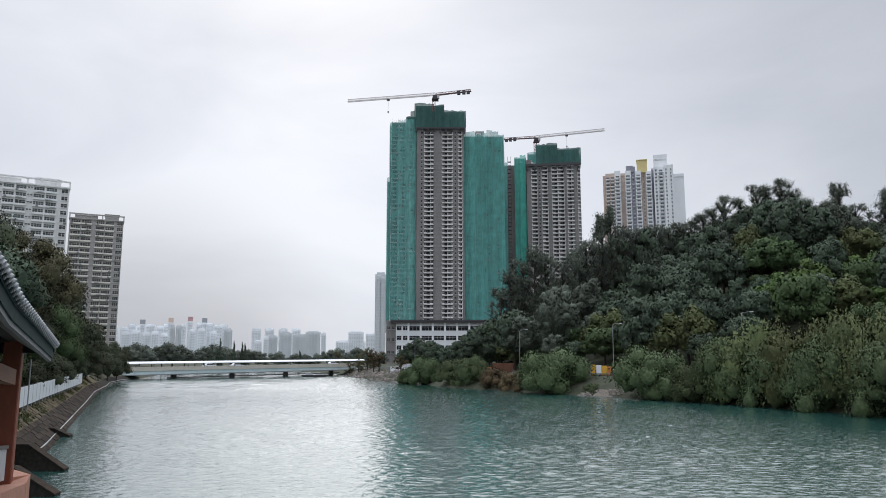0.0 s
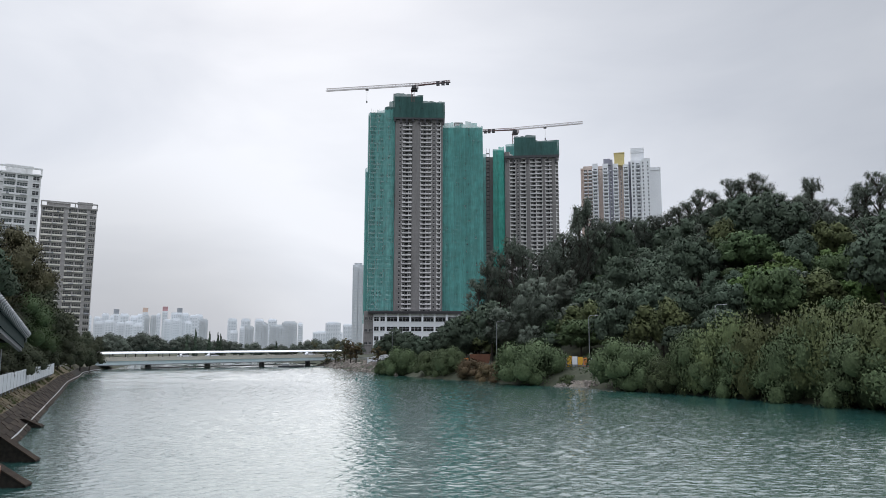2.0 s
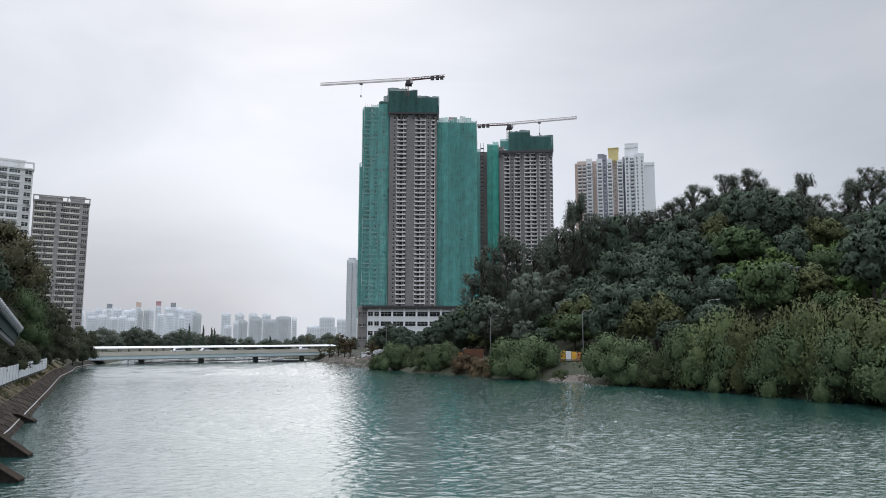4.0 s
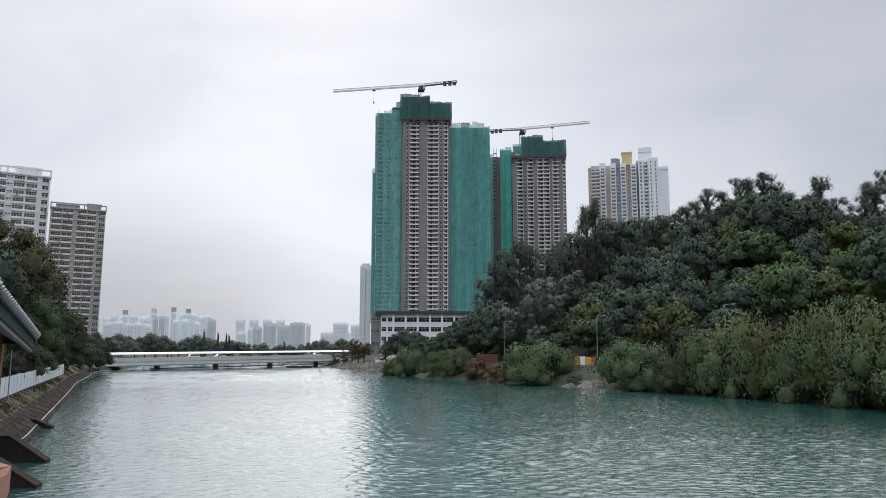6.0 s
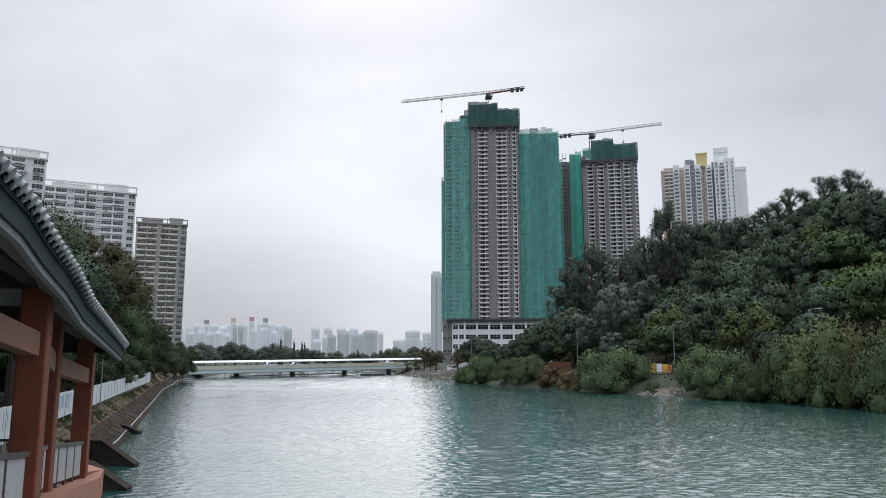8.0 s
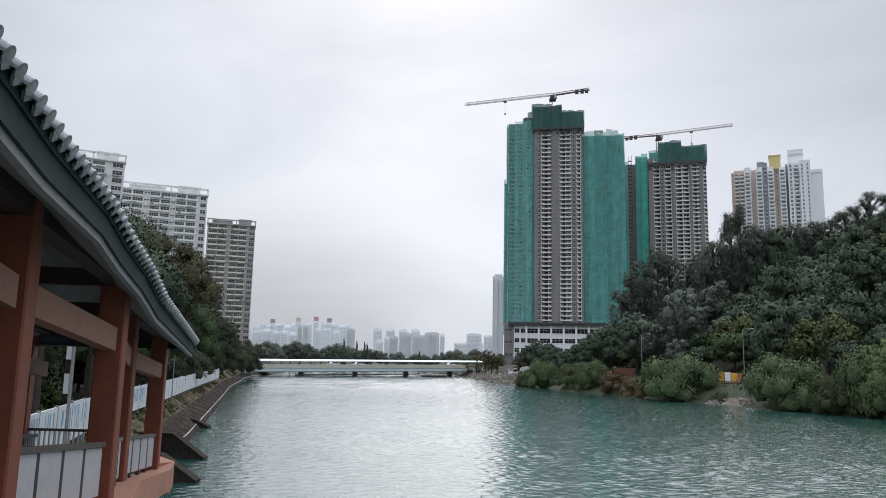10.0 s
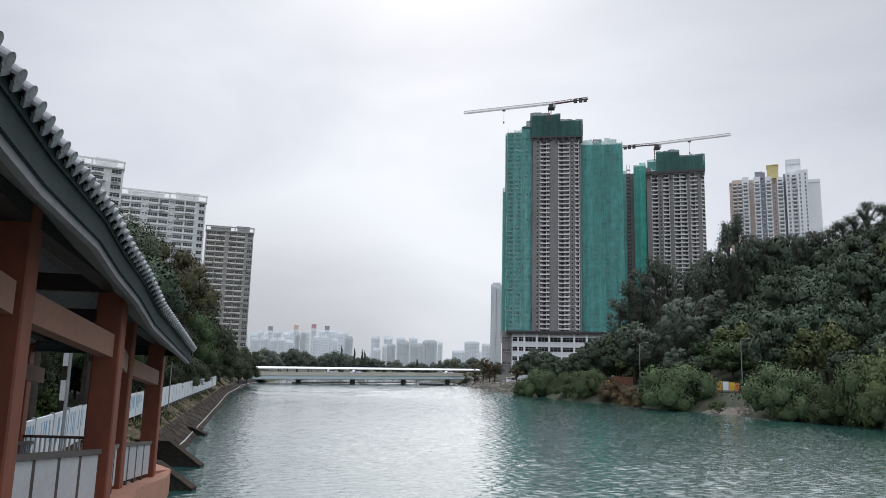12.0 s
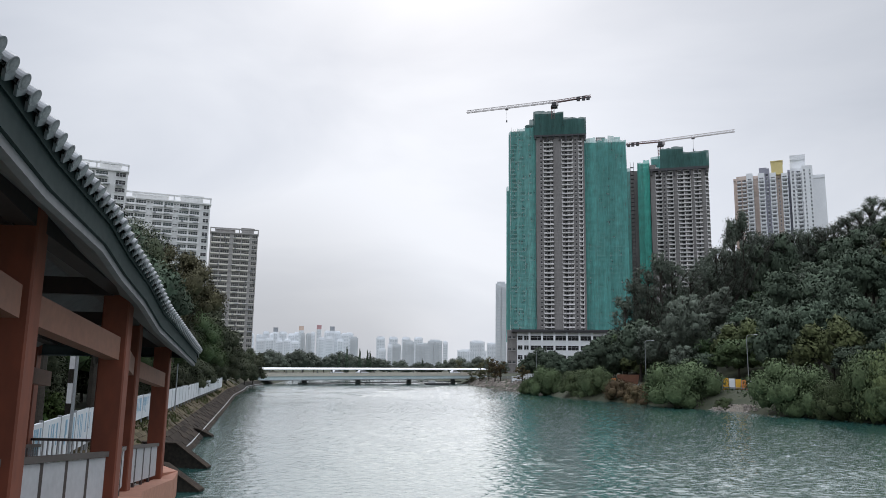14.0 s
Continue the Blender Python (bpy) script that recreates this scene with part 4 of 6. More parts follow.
s.box(-13.2, 26.6, -2.3, -0.6, 142.8, 144.6)
for i in range(8):
    x = -12 + i * 5.2
    s.box(x - 0.5, x + 0.5, -2.5, -0.9, 140.0 - (i % 2) * 1.5, 142.8)
part("working_platform", s.mesh("working_platform", "steel_dark"), tower2, "dark steel working platform")


# ---- tower cranes ----


def lattice(s, a, b, w, h, step, slot=0, tri=True):
    """A lattice boom: chords, posts and crossing braces."""
    a, b = Vector(a), Vector(b)
    d = (b - a)
    n = max(2, int(d.length / step))
    side = d.normalized().cross(Vector((0, 0, 1)))
    if side.length < 0.01:
        side, up = Vector((1, 0, 0)), Vector((0, 1, 0))
    else:
        side.normalize()
        up = Vector((0, 0, 1))
    offs = [side * w / 2, -side * w / 2] + ([up * h] if tri else [side * w / 2 + up * h, -side * w / 2 + up * h])
    for o in offs:
        s.bar(a + o, b + o, 0.28, None, slot)
    for i in range(n):
        p, q, mid = a + d * i / n, a + d * (i + 1) / n, a + d * (i + 0.5) / n
        top = offs[2]
        for o in offs[:2]:
            s.bar(p + o, mid + top, 0.14, None, slot)
            s.bar(mid + top, q + o, 0.14, None, slot)
        s.bar(p + offs[0], p + offs[1], 0.12, None, slot)


def tower_crane(mast, tip, tail, z_base, label, hook):
    """A flat-top crane: mast, slewing ring, jib, counter-jib with ballast, trolley with hook."""
    ob = thing("tower_crane", pose(mast[0], mast[1], 0), label, "crane", "tower cranes")
    z = tip[2]
    to = lambda p: Vector((p[0] - mast[0], p[1] - mast[1], p[2]))
    s = Solid()
    lattice(s, (-0.9, -0.9, z_base), (-0.9, -0.9, z - 2.5), 1.8, 1.8, 2.2, 0, False)
    part("mast", s.mesh("mast", "steel_red"), ob)
    s = Solid()
    s.box(-1.6, 1.6, -1.6, 1.6, z - 3.0, z - 1.0)
    s.box(-2.2, 2.2, -2.2, 2.2, z - 4.2, z - 3.6)
    part("slewing_ring", s.mesh("slewing_ring", "steel_dark"), ob)
    s = Solid()
    s.box(1.2, 2.8, -2.4, -0.6, z - 3.4, z - 1.2)
    part("cab", s.mesh("cab", "steel_white"), ob)
    a, b = to(tip), to(tail)
    s = Solid()
    lattice(s, (0, 0, z - 0.6), a, 1.5, 1.7, 1.9)
    part("jib", s.mesh("jib", "steel_white"), ob)
    s = Solid()
    lattice(s, (0, 0, z - 0.6), b, 1.5, 1.4, 1.9)
    s.bar((0, 0, z - 0.9), b, 1.6, 0.25)
    part("counter_jib", s.mesh("counter_jib", "steel_red"), ob)
    for k in (0.66, 0.8, 0.92):
        s = Solid()
        p = b * k
        p.z = z
        s.box(p.x - 1.1, p.x + 1.1, p.y - 0.9, p.y + 0.9, z - 1.6, z + (1.0 if k < 0.9 else 0.3))
        part("ballast", s.mesh("ballast", "steel_dark"), ob)
    s = Solid()
    p = a * hook
    s.box(p.x - 1.0, p.x + 1.0, p.y - 0.8, p.y + 0.8, z - 1.5, z - 0.7)
    s.bar((p.x, p.y, z - 1.5), (p.x, p.y, z - 9), 0.12)
    s.box(p.x - 0.4, p.x + 0.4, p.y - 0.4, p.y + 0.4, z - 10.2, z - 9)
    part("trolley", s.mesh("trolley", "steel_dark"), ob)


tower_crane((-5.2, 461.7), (-65.5, 476, 181.7), (18.6, 456, 181.7), 170, "white and rust-red tower crane over the netted tower", 0.53)
tower_crane((70.3, 525), (118.5, 510, 172.2), (46.5, 532, 172.2), 150, "white and rust-red tower crane over the second tower", 0.45)

# ---- the finished tower behind the hill ----
fin = thing("residential_tower", spot(-16.0, 560, 5.0), "finished white, tan and yellow residential tower behind the hill", "building")


def tower_wing(x0, x1, y, top, wallmat, bays, winw, winmat="glass_pale", framem="bright_wall", fh=2.85, z0=20.0):
    x0, x1, winw = -31.5 + (x0 + 31.5) * 0.875, -31.5 + (x1 + 31.5) * 0.875, winw * 0.875
    s = Solid()
    s.box(x0 + 0.02, x1 - 0.02, y + 0.5, y + 16, 0, top)
    s.box(x0, x1, y, y + 0.5, top - (top - z0) % fh - 0.01, top + 1.0)
    part("body", s.mesh("body", wallmat), fin)
    n = int((top - z0) / fh)
    if bays:
        clad(fin, x0, x1, y, z0, n, fh, bays, winw, 1.5, 0.75, wallmat, window_mesh(winw, 1.5, 2, winmat, framem, 0.3), thick=0.5)
        if winw > 2:
            # a projecting balcony front across each storey
            s = Solid()
            bw = (x1 - x0) / bays
            for b in range(bays):
                s.box(x0 + bw * b + 0.35, x0 + bw * (b + 1) - 0.35, y - 1.3, y - 0.32, -0.1, 0.75)
            me = s.mesh("balcony", "bright_wall")
            for f in range(n):
                part("balcony", me, fin, at=pose(0, 0, z0 + f * fh))


tower_wing(-31.5, -29.0, 5, 143, "tan_wall", 0, 1)
tower_wing(-29.0, -21.0, 3, 144, "tan_wall", 2, 2.8, framem="tan_wall")
tower_wing(-21.0, -16.0, 0, 145, "bright_wall", 1, 3.0)
tower_wing(-16.0, -12.0, 5, 144, "tan_wall", 0, 1)
tower_wing(-12.0, -7.0, 0, 144.5, "bright_wall", 1, 3.2)
tower_wing(-7.0, -3.2, 2, 148, "lilac_wall", 1, 1.4)
tower_wing(-3.2, 1.6, 0, 144, "bright_wall", 1, 3.0)
tower_wing(1.6, 5.6, 5, 144, "tan_wall", 1, 0.8)
tower_wing(5.6, 10.4, 0, 143, "bright_wall", 1, 3.2)
tower_wing(10.4, 12.2, 4, 146, "lilac_wall", 0, 1)
tower_wing(12.2, 16.2, -1, 145.5, "bright_wall", 1, 1.6)
tower_wing(16.2, 20.6, 1, 146, "bright_wall", 1, 2.8)
tower_wing(20.6, 28.6, -2, 146.5, "bright_wall", 2, 1.1)
tower_wing(12.6, 24.0, 4, 156.5, "bright_wall", 0, 1)
tower_wing(28.6, 37.6, 6, 141, "bright_wall", 0, 1)
s = Solid()
s.box(-5.4, 2.2, 2, 13, 144, 153.5)
s.box(-5.7, 2.5, 1.7, 13.3, 153.5, 154.2)
part("yellow_roof_house", s.mesh("yellow_roof_house", "yellow_wall"), fin, "ochre yellow roof house")
s = Solid()
s.box(-13.6, -8.4, 1, 9, 144.5, 149.5)
part("roof_house", s.mesh("roof_house", "lilac_wall"), fin)

# ---- distant city ----


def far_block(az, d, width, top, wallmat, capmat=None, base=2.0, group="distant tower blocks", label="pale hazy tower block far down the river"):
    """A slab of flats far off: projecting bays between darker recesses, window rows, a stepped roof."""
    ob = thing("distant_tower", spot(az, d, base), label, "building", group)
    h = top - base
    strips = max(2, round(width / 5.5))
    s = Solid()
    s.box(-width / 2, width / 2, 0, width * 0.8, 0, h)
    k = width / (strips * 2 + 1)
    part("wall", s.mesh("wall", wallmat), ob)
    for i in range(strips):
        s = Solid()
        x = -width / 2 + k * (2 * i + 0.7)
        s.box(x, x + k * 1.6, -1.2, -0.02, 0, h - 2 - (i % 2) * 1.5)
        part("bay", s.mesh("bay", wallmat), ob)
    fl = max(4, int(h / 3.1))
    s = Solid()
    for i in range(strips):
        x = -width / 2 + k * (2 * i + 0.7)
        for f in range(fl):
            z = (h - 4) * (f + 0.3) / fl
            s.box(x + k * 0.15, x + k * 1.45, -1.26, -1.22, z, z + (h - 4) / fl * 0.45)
    part("glazing", s.mesh("glazing", "hazed_window"), ob)["kind"] = "stuff"
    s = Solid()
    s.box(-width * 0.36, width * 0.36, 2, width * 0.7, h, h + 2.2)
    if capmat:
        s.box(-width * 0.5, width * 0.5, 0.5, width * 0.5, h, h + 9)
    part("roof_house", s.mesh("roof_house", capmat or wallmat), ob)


D = 1500
HAZY = "pale hazy tower block far down the river"
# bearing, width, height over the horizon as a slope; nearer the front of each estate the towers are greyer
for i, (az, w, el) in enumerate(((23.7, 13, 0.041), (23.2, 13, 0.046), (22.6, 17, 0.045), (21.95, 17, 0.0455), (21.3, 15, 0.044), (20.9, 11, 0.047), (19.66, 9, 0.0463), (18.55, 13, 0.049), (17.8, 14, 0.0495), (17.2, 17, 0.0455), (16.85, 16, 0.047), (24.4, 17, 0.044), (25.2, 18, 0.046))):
    far_block(az, D + 120 + 25 * (i % 3), w * 1.1, 5.5 + el * (D + 120), "hazed_white", label=HAZY)
for az, el, cap, what in ((22.5, 0.0462, "hazed_cap", "grey"), (20.57, 0.049, "orange_wall", "salmon"), (19.22, 0.051, "red_wall", "red"), (18.2, 0.0495, "hazed_cap", "grey")):
    far_block(az, D + 60, 10, 5.5 + el * (D + 60), "hazed_white", cap, label="slim pale tower with a %s roof house far off" % what)
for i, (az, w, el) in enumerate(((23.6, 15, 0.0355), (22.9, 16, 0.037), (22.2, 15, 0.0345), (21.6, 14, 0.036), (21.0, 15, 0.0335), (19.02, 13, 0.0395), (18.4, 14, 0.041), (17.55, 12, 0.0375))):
    far_block(az, D - 80, w, 5.5 + el * (D - 80), "hazed_white", label="low pale tower block far down the river")
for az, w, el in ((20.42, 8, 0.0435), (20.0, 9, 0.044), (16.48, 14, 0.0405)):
    far_block(az, 1300, w, 5.5 + el * 1300, "hazed_grey", label="grey tower block far down the river")
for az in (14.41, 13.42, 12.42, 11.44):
    far_block(az, D, 18, 5.5 + 0.0418 * D, "hazed_white", label="pale twin-roofed tower block far down the river")
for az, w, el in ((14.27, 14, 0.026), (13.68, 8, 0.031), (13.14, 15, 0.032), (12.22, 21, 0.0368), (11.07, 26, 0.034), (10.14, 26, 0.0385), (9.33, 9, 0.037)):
    far_block(az, 1300, w, 5.5 + el * 1300, "hazed_grey" if w > 14 else "hazed_white", label="broad grey block of flats far down the river")
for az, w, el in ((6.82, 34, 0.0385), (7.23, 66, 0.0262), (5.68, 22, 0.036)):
    far_block(az, 1650, w, 5.5 + el * 1650, "hazed_white", label="pale hazy block far beyond the bridge")
far_block(4.95, 720, 11, 91, "hazed_grey", label="tall grey-lilac tower beyond the building site", group="towers beyond the site")

# ---- bridge ----
bridge = thing("road_bridge", Matrix(), "low pale blue road bridge with a white covered walkway", "bridge")
BA, BB = Vector((-99.0, 211.0, 0)), Vector((-30.5, 287.0, 0))
bd = (BB - BA).normalized()
bn = Vector((-bd.y, bd.x, 0))


def on_bridge(k, side, z):
    p = BA + (BB - BA) * k + bn * side
    return (p.x, p.y, z + 1.1 * k)


def bridge_beam(name, mat, s0, s1, z0, z1, label="", k0=0.0, k1=1.0):
    s = Solid()
    s.hexa([on_bridge(k0, s0, z0), on_bridge(k1, s0, z0), on_bridge(k1, s1, z0), on_bridge(k0, s1, z0), on_bridge(k0, s0, z1), on_bridge(k1, s0, z1), on_bridge(k1, s1, z1), on_bridge(k0, s1, z1)])
    return part(name, s.mesh(name, mat), bridge, label)


bridge_beam("girder", "bridge_blue", 0, 11, 1.25, 2.55, "pale blue concrete girder")
bridge_beam("deck", "asphalt", 0.3, 11, 2.55, 2.75)
bridge_beam("parapet", "bridge_tan", -0.3, 0.0, 2.3, 3.35, "tan parapet")
bridge_beam("far_parapet", "bridge_tan", 11.0, 11.3, 2.3, 3.35)
s = Solid()
s.hexa([on_bridge(k, o, z) for o, z, k in ((-0.8, 4.4, 0), (-0.8, 4.4, 1), (2.2, 4.6, 1), (2.2, 4.6, 0), (-0.8, 4.58, 0), (-0.8, 4.58, 1), (2.2, 5.1, 1), (2.2, 5.1, 0))])
part("walkway_roof", s.mesh("walkway_roof", "bright_wall"), bridge, "white walkway roof sloping to the river")
bridge_beam("service_pipe", "grey_metal", -0.6, -0.35, 1.0, 1.25)
# a thin dark bar at the waterline, along most of the bridge
bridge_beam("pile_beam", "concrete", 3.2, 3.8, -0.2, 0.12, "low dark bar at the water along the bridge", 0.22, 0.9)
for i in range(19):
    bridge_beam("roof_post", "grey_metal", 1.6, 1.75, 2.75, 4.55, "", i / 18 * 0.994, i / 18 * 0.994 + 0.0022)
for k in (0.25, 0.455, 0.67, 0.875):
    bridge_beam("pier", "concrete", 4.6, 6.0, -1.5, 0.85, "", k - 0.006, k + 0.006)
    bridge_beam("pier_cap", "concrete", 3.4, 7.2, 0.85, 1.248, "", k - 0.012, k + 0.012)


def car(m, label):
    ob = thing("car", m, label, "car", "cars on the bridge")
    s = Solid()
    s.hexa([(-2.2, -0.85, 0.35), (2.2, -0.85, 0.35), (2.2, 0.85, 0.35), (-2.2, 0.85, 0.35), (-2.15, -0.8, 0.95), (2.1, -0.8, 0.88), (2.1, 0.8, 0.88), (-2.15, 0.8, 0.95)])
    s.hexa([(-1.7, -0.78, 0.95), (1.2, -0.78, 0.9), (1.2, 0.78, 0.9), (-1.7, 0.78, 0.95), (-1.2, -0.65, 1.5), (0.5, -0.65, 1.5), (0.5, 0.65, 1.5), (-1.2, 0.65, 1.5)])
    part("body", s.mesh("body", "bright_wall"), ob)
    s = Solid()
    s.hexa([(-1.5, -0.8, 1.0), (1.0, -0.8, 1.0), (1.0, 0.8, 1.0), (-1.5, 0.8, 1.0), (-1.15, -0.7, 1.42), (0.5, -0.7, 1.42), (0.5, 0.7, 1.42), (-1.15, 0.7, 1.42)])
    part("windows", s.mesh("windows", "glass"), ob)
    for x in (-1.4, 1.4):
        for y in (-0.82, 0.82):
            s = Solid()
            s.tube([(x, y - 0.1, 0.33), (x, y + 0.1, 0.33)], [0.33, 0.33], 10)
            part("wheel", s.mesh("wheel", "tyre"), ob)


for k in (0.37, 0.47, 0.88):
    p = on_bridge(k, 5.0, 2.75)
    car(pose(*p, 0, 0, math.degrees(math.atan2(bd.y, bd.x))), "white car crossing the bridge")


boat = thing("work_boat", spot(9.9, 262, 0.0), "low grey work boat moored by the bridge", "boat")
s = Solid()
s.hexa([(-4.2, -1.2, -0.3), (3.6, -1.2, -0.3), (3.6, 1.2, -0.3), (-4.2, 1.2, -0.3), (-4.8, -1.4, 0.55), (4.8, -1.4, 0.7), (4.8, 1.4, 0.7), (-4.8, 1.4, 0.55)])
part("hull", s.mesh("hull", "steel_dark"), boat)
s = Solid()
s.box(-3.2, -0.8, -0.9, 0.9, 0.55, 1.15)
s.box(-3.4, -0.6, -1.1, 1.1, 1.15, 1.25)
part("cabin", s.mesh("cabin", "rail_panel"), boat)
s = Solid()
for x in (0.5, 2.0, 3.5):
    s.box(x - 0.05, x + 0.05, -1.2, -1.1, 0.6, 1.15)
s.box(0.4, 3.6, -1.2, -1.1, 1.1, 1.17)
part("deck_rail", s.mesh("deck_rail", "grey_metal"), boat)

# ---- trees and shrubs of the banks ----
MG = "mangroves along the water"
mang = [
    bush_model("mangrove", 7.0, 6.2, "leaf_mangrove", 31, "dense dark green mangrove at the water's edge", MG, 12500, 0.185),
    bush_model("mangrove", 8.0, 6.0, "leaf_mangrove", 32, "tall dense green mangrove at the water's edge", MG, 12500, 0.185),
    bush_model("mangrove", 6.0, 6.4, "leaf_olive", 33, "olive-topped mangrove at the water's edge", MG, 12500, 0.185),
    bush_model("mangrove", 4.5, 4.5, "leaf_dry", 34, "thin grey-brown shrub at the water's edge", MG, 6000, 0.14),
]
row = []


def mangrove(which, az, d, k, kz):
    a = radians(az)
    d -= 5.0
    row.append((which, -math.sin(a) * d, math.cos(a) * d, -0.5, RNG.uniform(0, 6.28), k, kz))


for which, az, d, k, kz in (
    (0, 2.7, 184, 0.5, 0.6), (0, 1.4, 176, 0.74, 0.98), (1, -1.0, 163, 0.72, 0.80), (0, -2.4, 156, 0.70, 0.98), (3, -4.3, 148, 0.9, 0.95), (3, -5.6, 143, 0.8, 0.85), (3, -6.6, 139, 0.7, 0.7),
    (0, -8.4, 132, 1.05, 1.14), (1, -11.5, 126, 0.3, 0.3),
    (0, -16.0, 116, 0.96, 1.10), (1, -18.9, 110, 0.6, 0.7), (0, -20.6, 110, 0.75, 1.25), (1, -21.8, 107, 0.8, 1.12), (2, -23.4, 107, 0.95, 1.62), (1, -24.6, 102, 0.72, 0.95),
    (2, -26.0, 103, 0.95, 1.60), (1, -27.4, 97, 0.74, 0.92), (0, -28.8, 97, 0.85, 1.35), (2, -30.4, 97, 1.0, 1.70), (1, -32.0, 90, 0.78, 0.98), (2, -33.6, 91, 0.95, 1.60), (1, -35.4, 86, 0.95, 1.0), (2, -37.5, 84, 1, 1.3), (1, -40, 80, 1, 1.0), (2, -43, 79, 1, 1.2),
):
    mangrove(which, az, d, k, kz)
sow(mang, row)

# taller trees against the sky on the crest
CG = "trees on the crest"
crest = [
    tree_model("crest_tree", 17, 4.6, "leaf_crest", 41, "tall open-crowned dark tree standing out on the crest", "tree", CG, 7600, 0.165, 15, 0.4, 0.4, 0.38),
    tree_model("crest_tree", 15, 4.2, "leaf_crest", 42, "tall slender casuarina with drooping dark sprays", "tree", CG, 7600, 0.165, 15, 0.35, 1.0, 0.4),
    tree_model("crest_tree", 15, 5.5, "leaf_crest", 43, "spreading dark pine with gaps in its crown", "tree", CG, 7600, 0.165, 14, 0.5, 0.3, 0.35),
]
row = []
for which, az, d, top in (
    (1, -4.6, 190, 0.100), (1, -5.4, 190, 0.125), (2, -6.3, 192, 0.140), (1, -7.3, 192, 0.158), (0, -8.2, 195, 0.148), (2, -9.4, 200, 0.135), (1, -10.4, 205, 0.150), (0, -11.4, 208, 0.165),
    (1, -12.6, 215, 0.198), (1, -13.2, 216, 0.208), (2, -14.2, 225, 0.178), (0, -21.7, 236, 0.216), (2, -22.9, 238, 0.208), (0, -23.9, 240, 0.226), (2, -24.7, 240, 0.222), (0, -25.6, 240, 0.232), (2, -26.5, 238, 0.215),
    (2, -27.5, 235, 0.200), (1, -29.3, 230, 0.217), (0, -30.2, 228, 0.19), (2, -31.9, 222, 0.198), (1, -32.6, 222, 0.205), (0, -33.4, 222, 0.217), (2, -34.6, 220, 0.208), (0, -36, 220, 0.21), (2, -17.5, 238, 0.178), (2, -19.2, 240, 0.186), (2, -20.2, 238, 0.192), (2, -20.9, 236, 0.198), (0, -18.4, 236, 0.183), (2, -14.9, 228, 0.172), (2, -15.7, 230, 0.176), (2, -16.6, 234, 0.178), (2, -13.6, 222, 0.172), (2, -11.9, 212, 0.158), (2, -10.9, 208, 0.145),
):
    a = radians(az)
    x, y = -math.sin(a) * d, math.cos(a) * d
    z = ground_z(x, y) - 0.5
    h = (17, 15, 15)[which]
    k = max(0.6, (5.5 + top * d - z) / h)
    row.append((which, x, y, z, RNG.uniform(0, 6.28), min(k, 1.15), k))
sow(crest, row)

# trees between the site and the road, and on the point
SG = "trees by the building site"
site = [
    tree_model("site_tree", 9, 4.4, "leaf_dark", 51, "round dark green tree in front of the building site", "tree", SG, 4600, 0.30, 9, 0.1),
    tree_model("site_tree", 7, 3.6, "leaf_brown", 52, "low sparse grey-brown tree on the point by the bridge", "tree", SG, 2600, 0.2, 9, 0.05, 0.2, 0.3),
    tree_model("site_tree", 6, 3.0, "leaf_dry", 53, "thin half-bare tree on the river point", "tree", SG, 900, 0.24, 7, 0.3, 0.2, 0.3),
]
row = []
for which, az, d, k in ((0, 2.6, 215, 0.9), (0, 1.7, 210, 1.1), (0, 1.0, 206, 1.0), (0, 0.2, 205, 0.9), (0, -0.9, 200, 0.9), (0, -2.0, 192, 1.0), (0, -3.2, 186, 1.1), (0, -1.4, 215, 1.2), (0, -2.6, 208, 1.3), (0, -3.4, 204, 1.4), (0, -4.2, 200, 1.5), (0, -0.4, 222, 0.9)):
    a = radians(az)
    x, y = -math.sin(a) * d, math.cos(a) * d
    z = ground_z(x, y) - 0.5
    row.append((which, x, y, z, RNG.uniform(0, 6.28), k, (5.5 + d * float(np.interp(az, TOP_AZ, TOP)) - z) / 9 / 1.06))
for which, az, d, k in ((1, 3.0, 222, 0.9), (1, 5.9, 262, 1.25), (1, 6.6, 270, 1.0), (1, 7.3, 278, 0.7), (2, 5.4, 240, 1.3), (2, 3.3, 203, 1.0), (2, 5.0, 235, 1.2), (1, 8.2, 330, 1.1)):
    a = radians(az)
    x, y = -math.sin(a) * d, math.cos(a) * d
    row.append((which, x, y, ground_z(x, y) - 0.5, RNG.uniform(0, 6.28), k, k * RNG.uniform(0.9, 1.05)))
sow(site, row)

# left bank
LG = "trees on the promenade bank"
left = [
    tree_model("bank_tree", 13, 5.4, "leaf_bank", 61, "large dark green tree beside the promenade", "tree", LG, 17000, 0.11, 11, 0.15),
    tree_model("bank_tree", 11, 4.6, "leaf_mid", 62, "mid-green leafy tree beside the promenade", "tree", LG, 18000, 0.095, 10, 0.15),
    tree_model("bank_tree", 14, 4.4, "leaf_brown", 63, "tall olive tree with browning leaves", "tree", LG, 20000, 0.12, 13, 0.3, 0.2),
    tree_model("bank_tree", 6, 3.6, "leaf_bank", 64, "low dark shrub-like tree over the river bank", "tree", LG, 9000, 0.12, 8, 0.05),
    tree_model("bank_tree", 13, 5.4, "leaf_bank", 65, "large dark green tree along the bank, some added out of view", "tree", LG, 6500, 0.25, 11, 0.15),
]
row = []
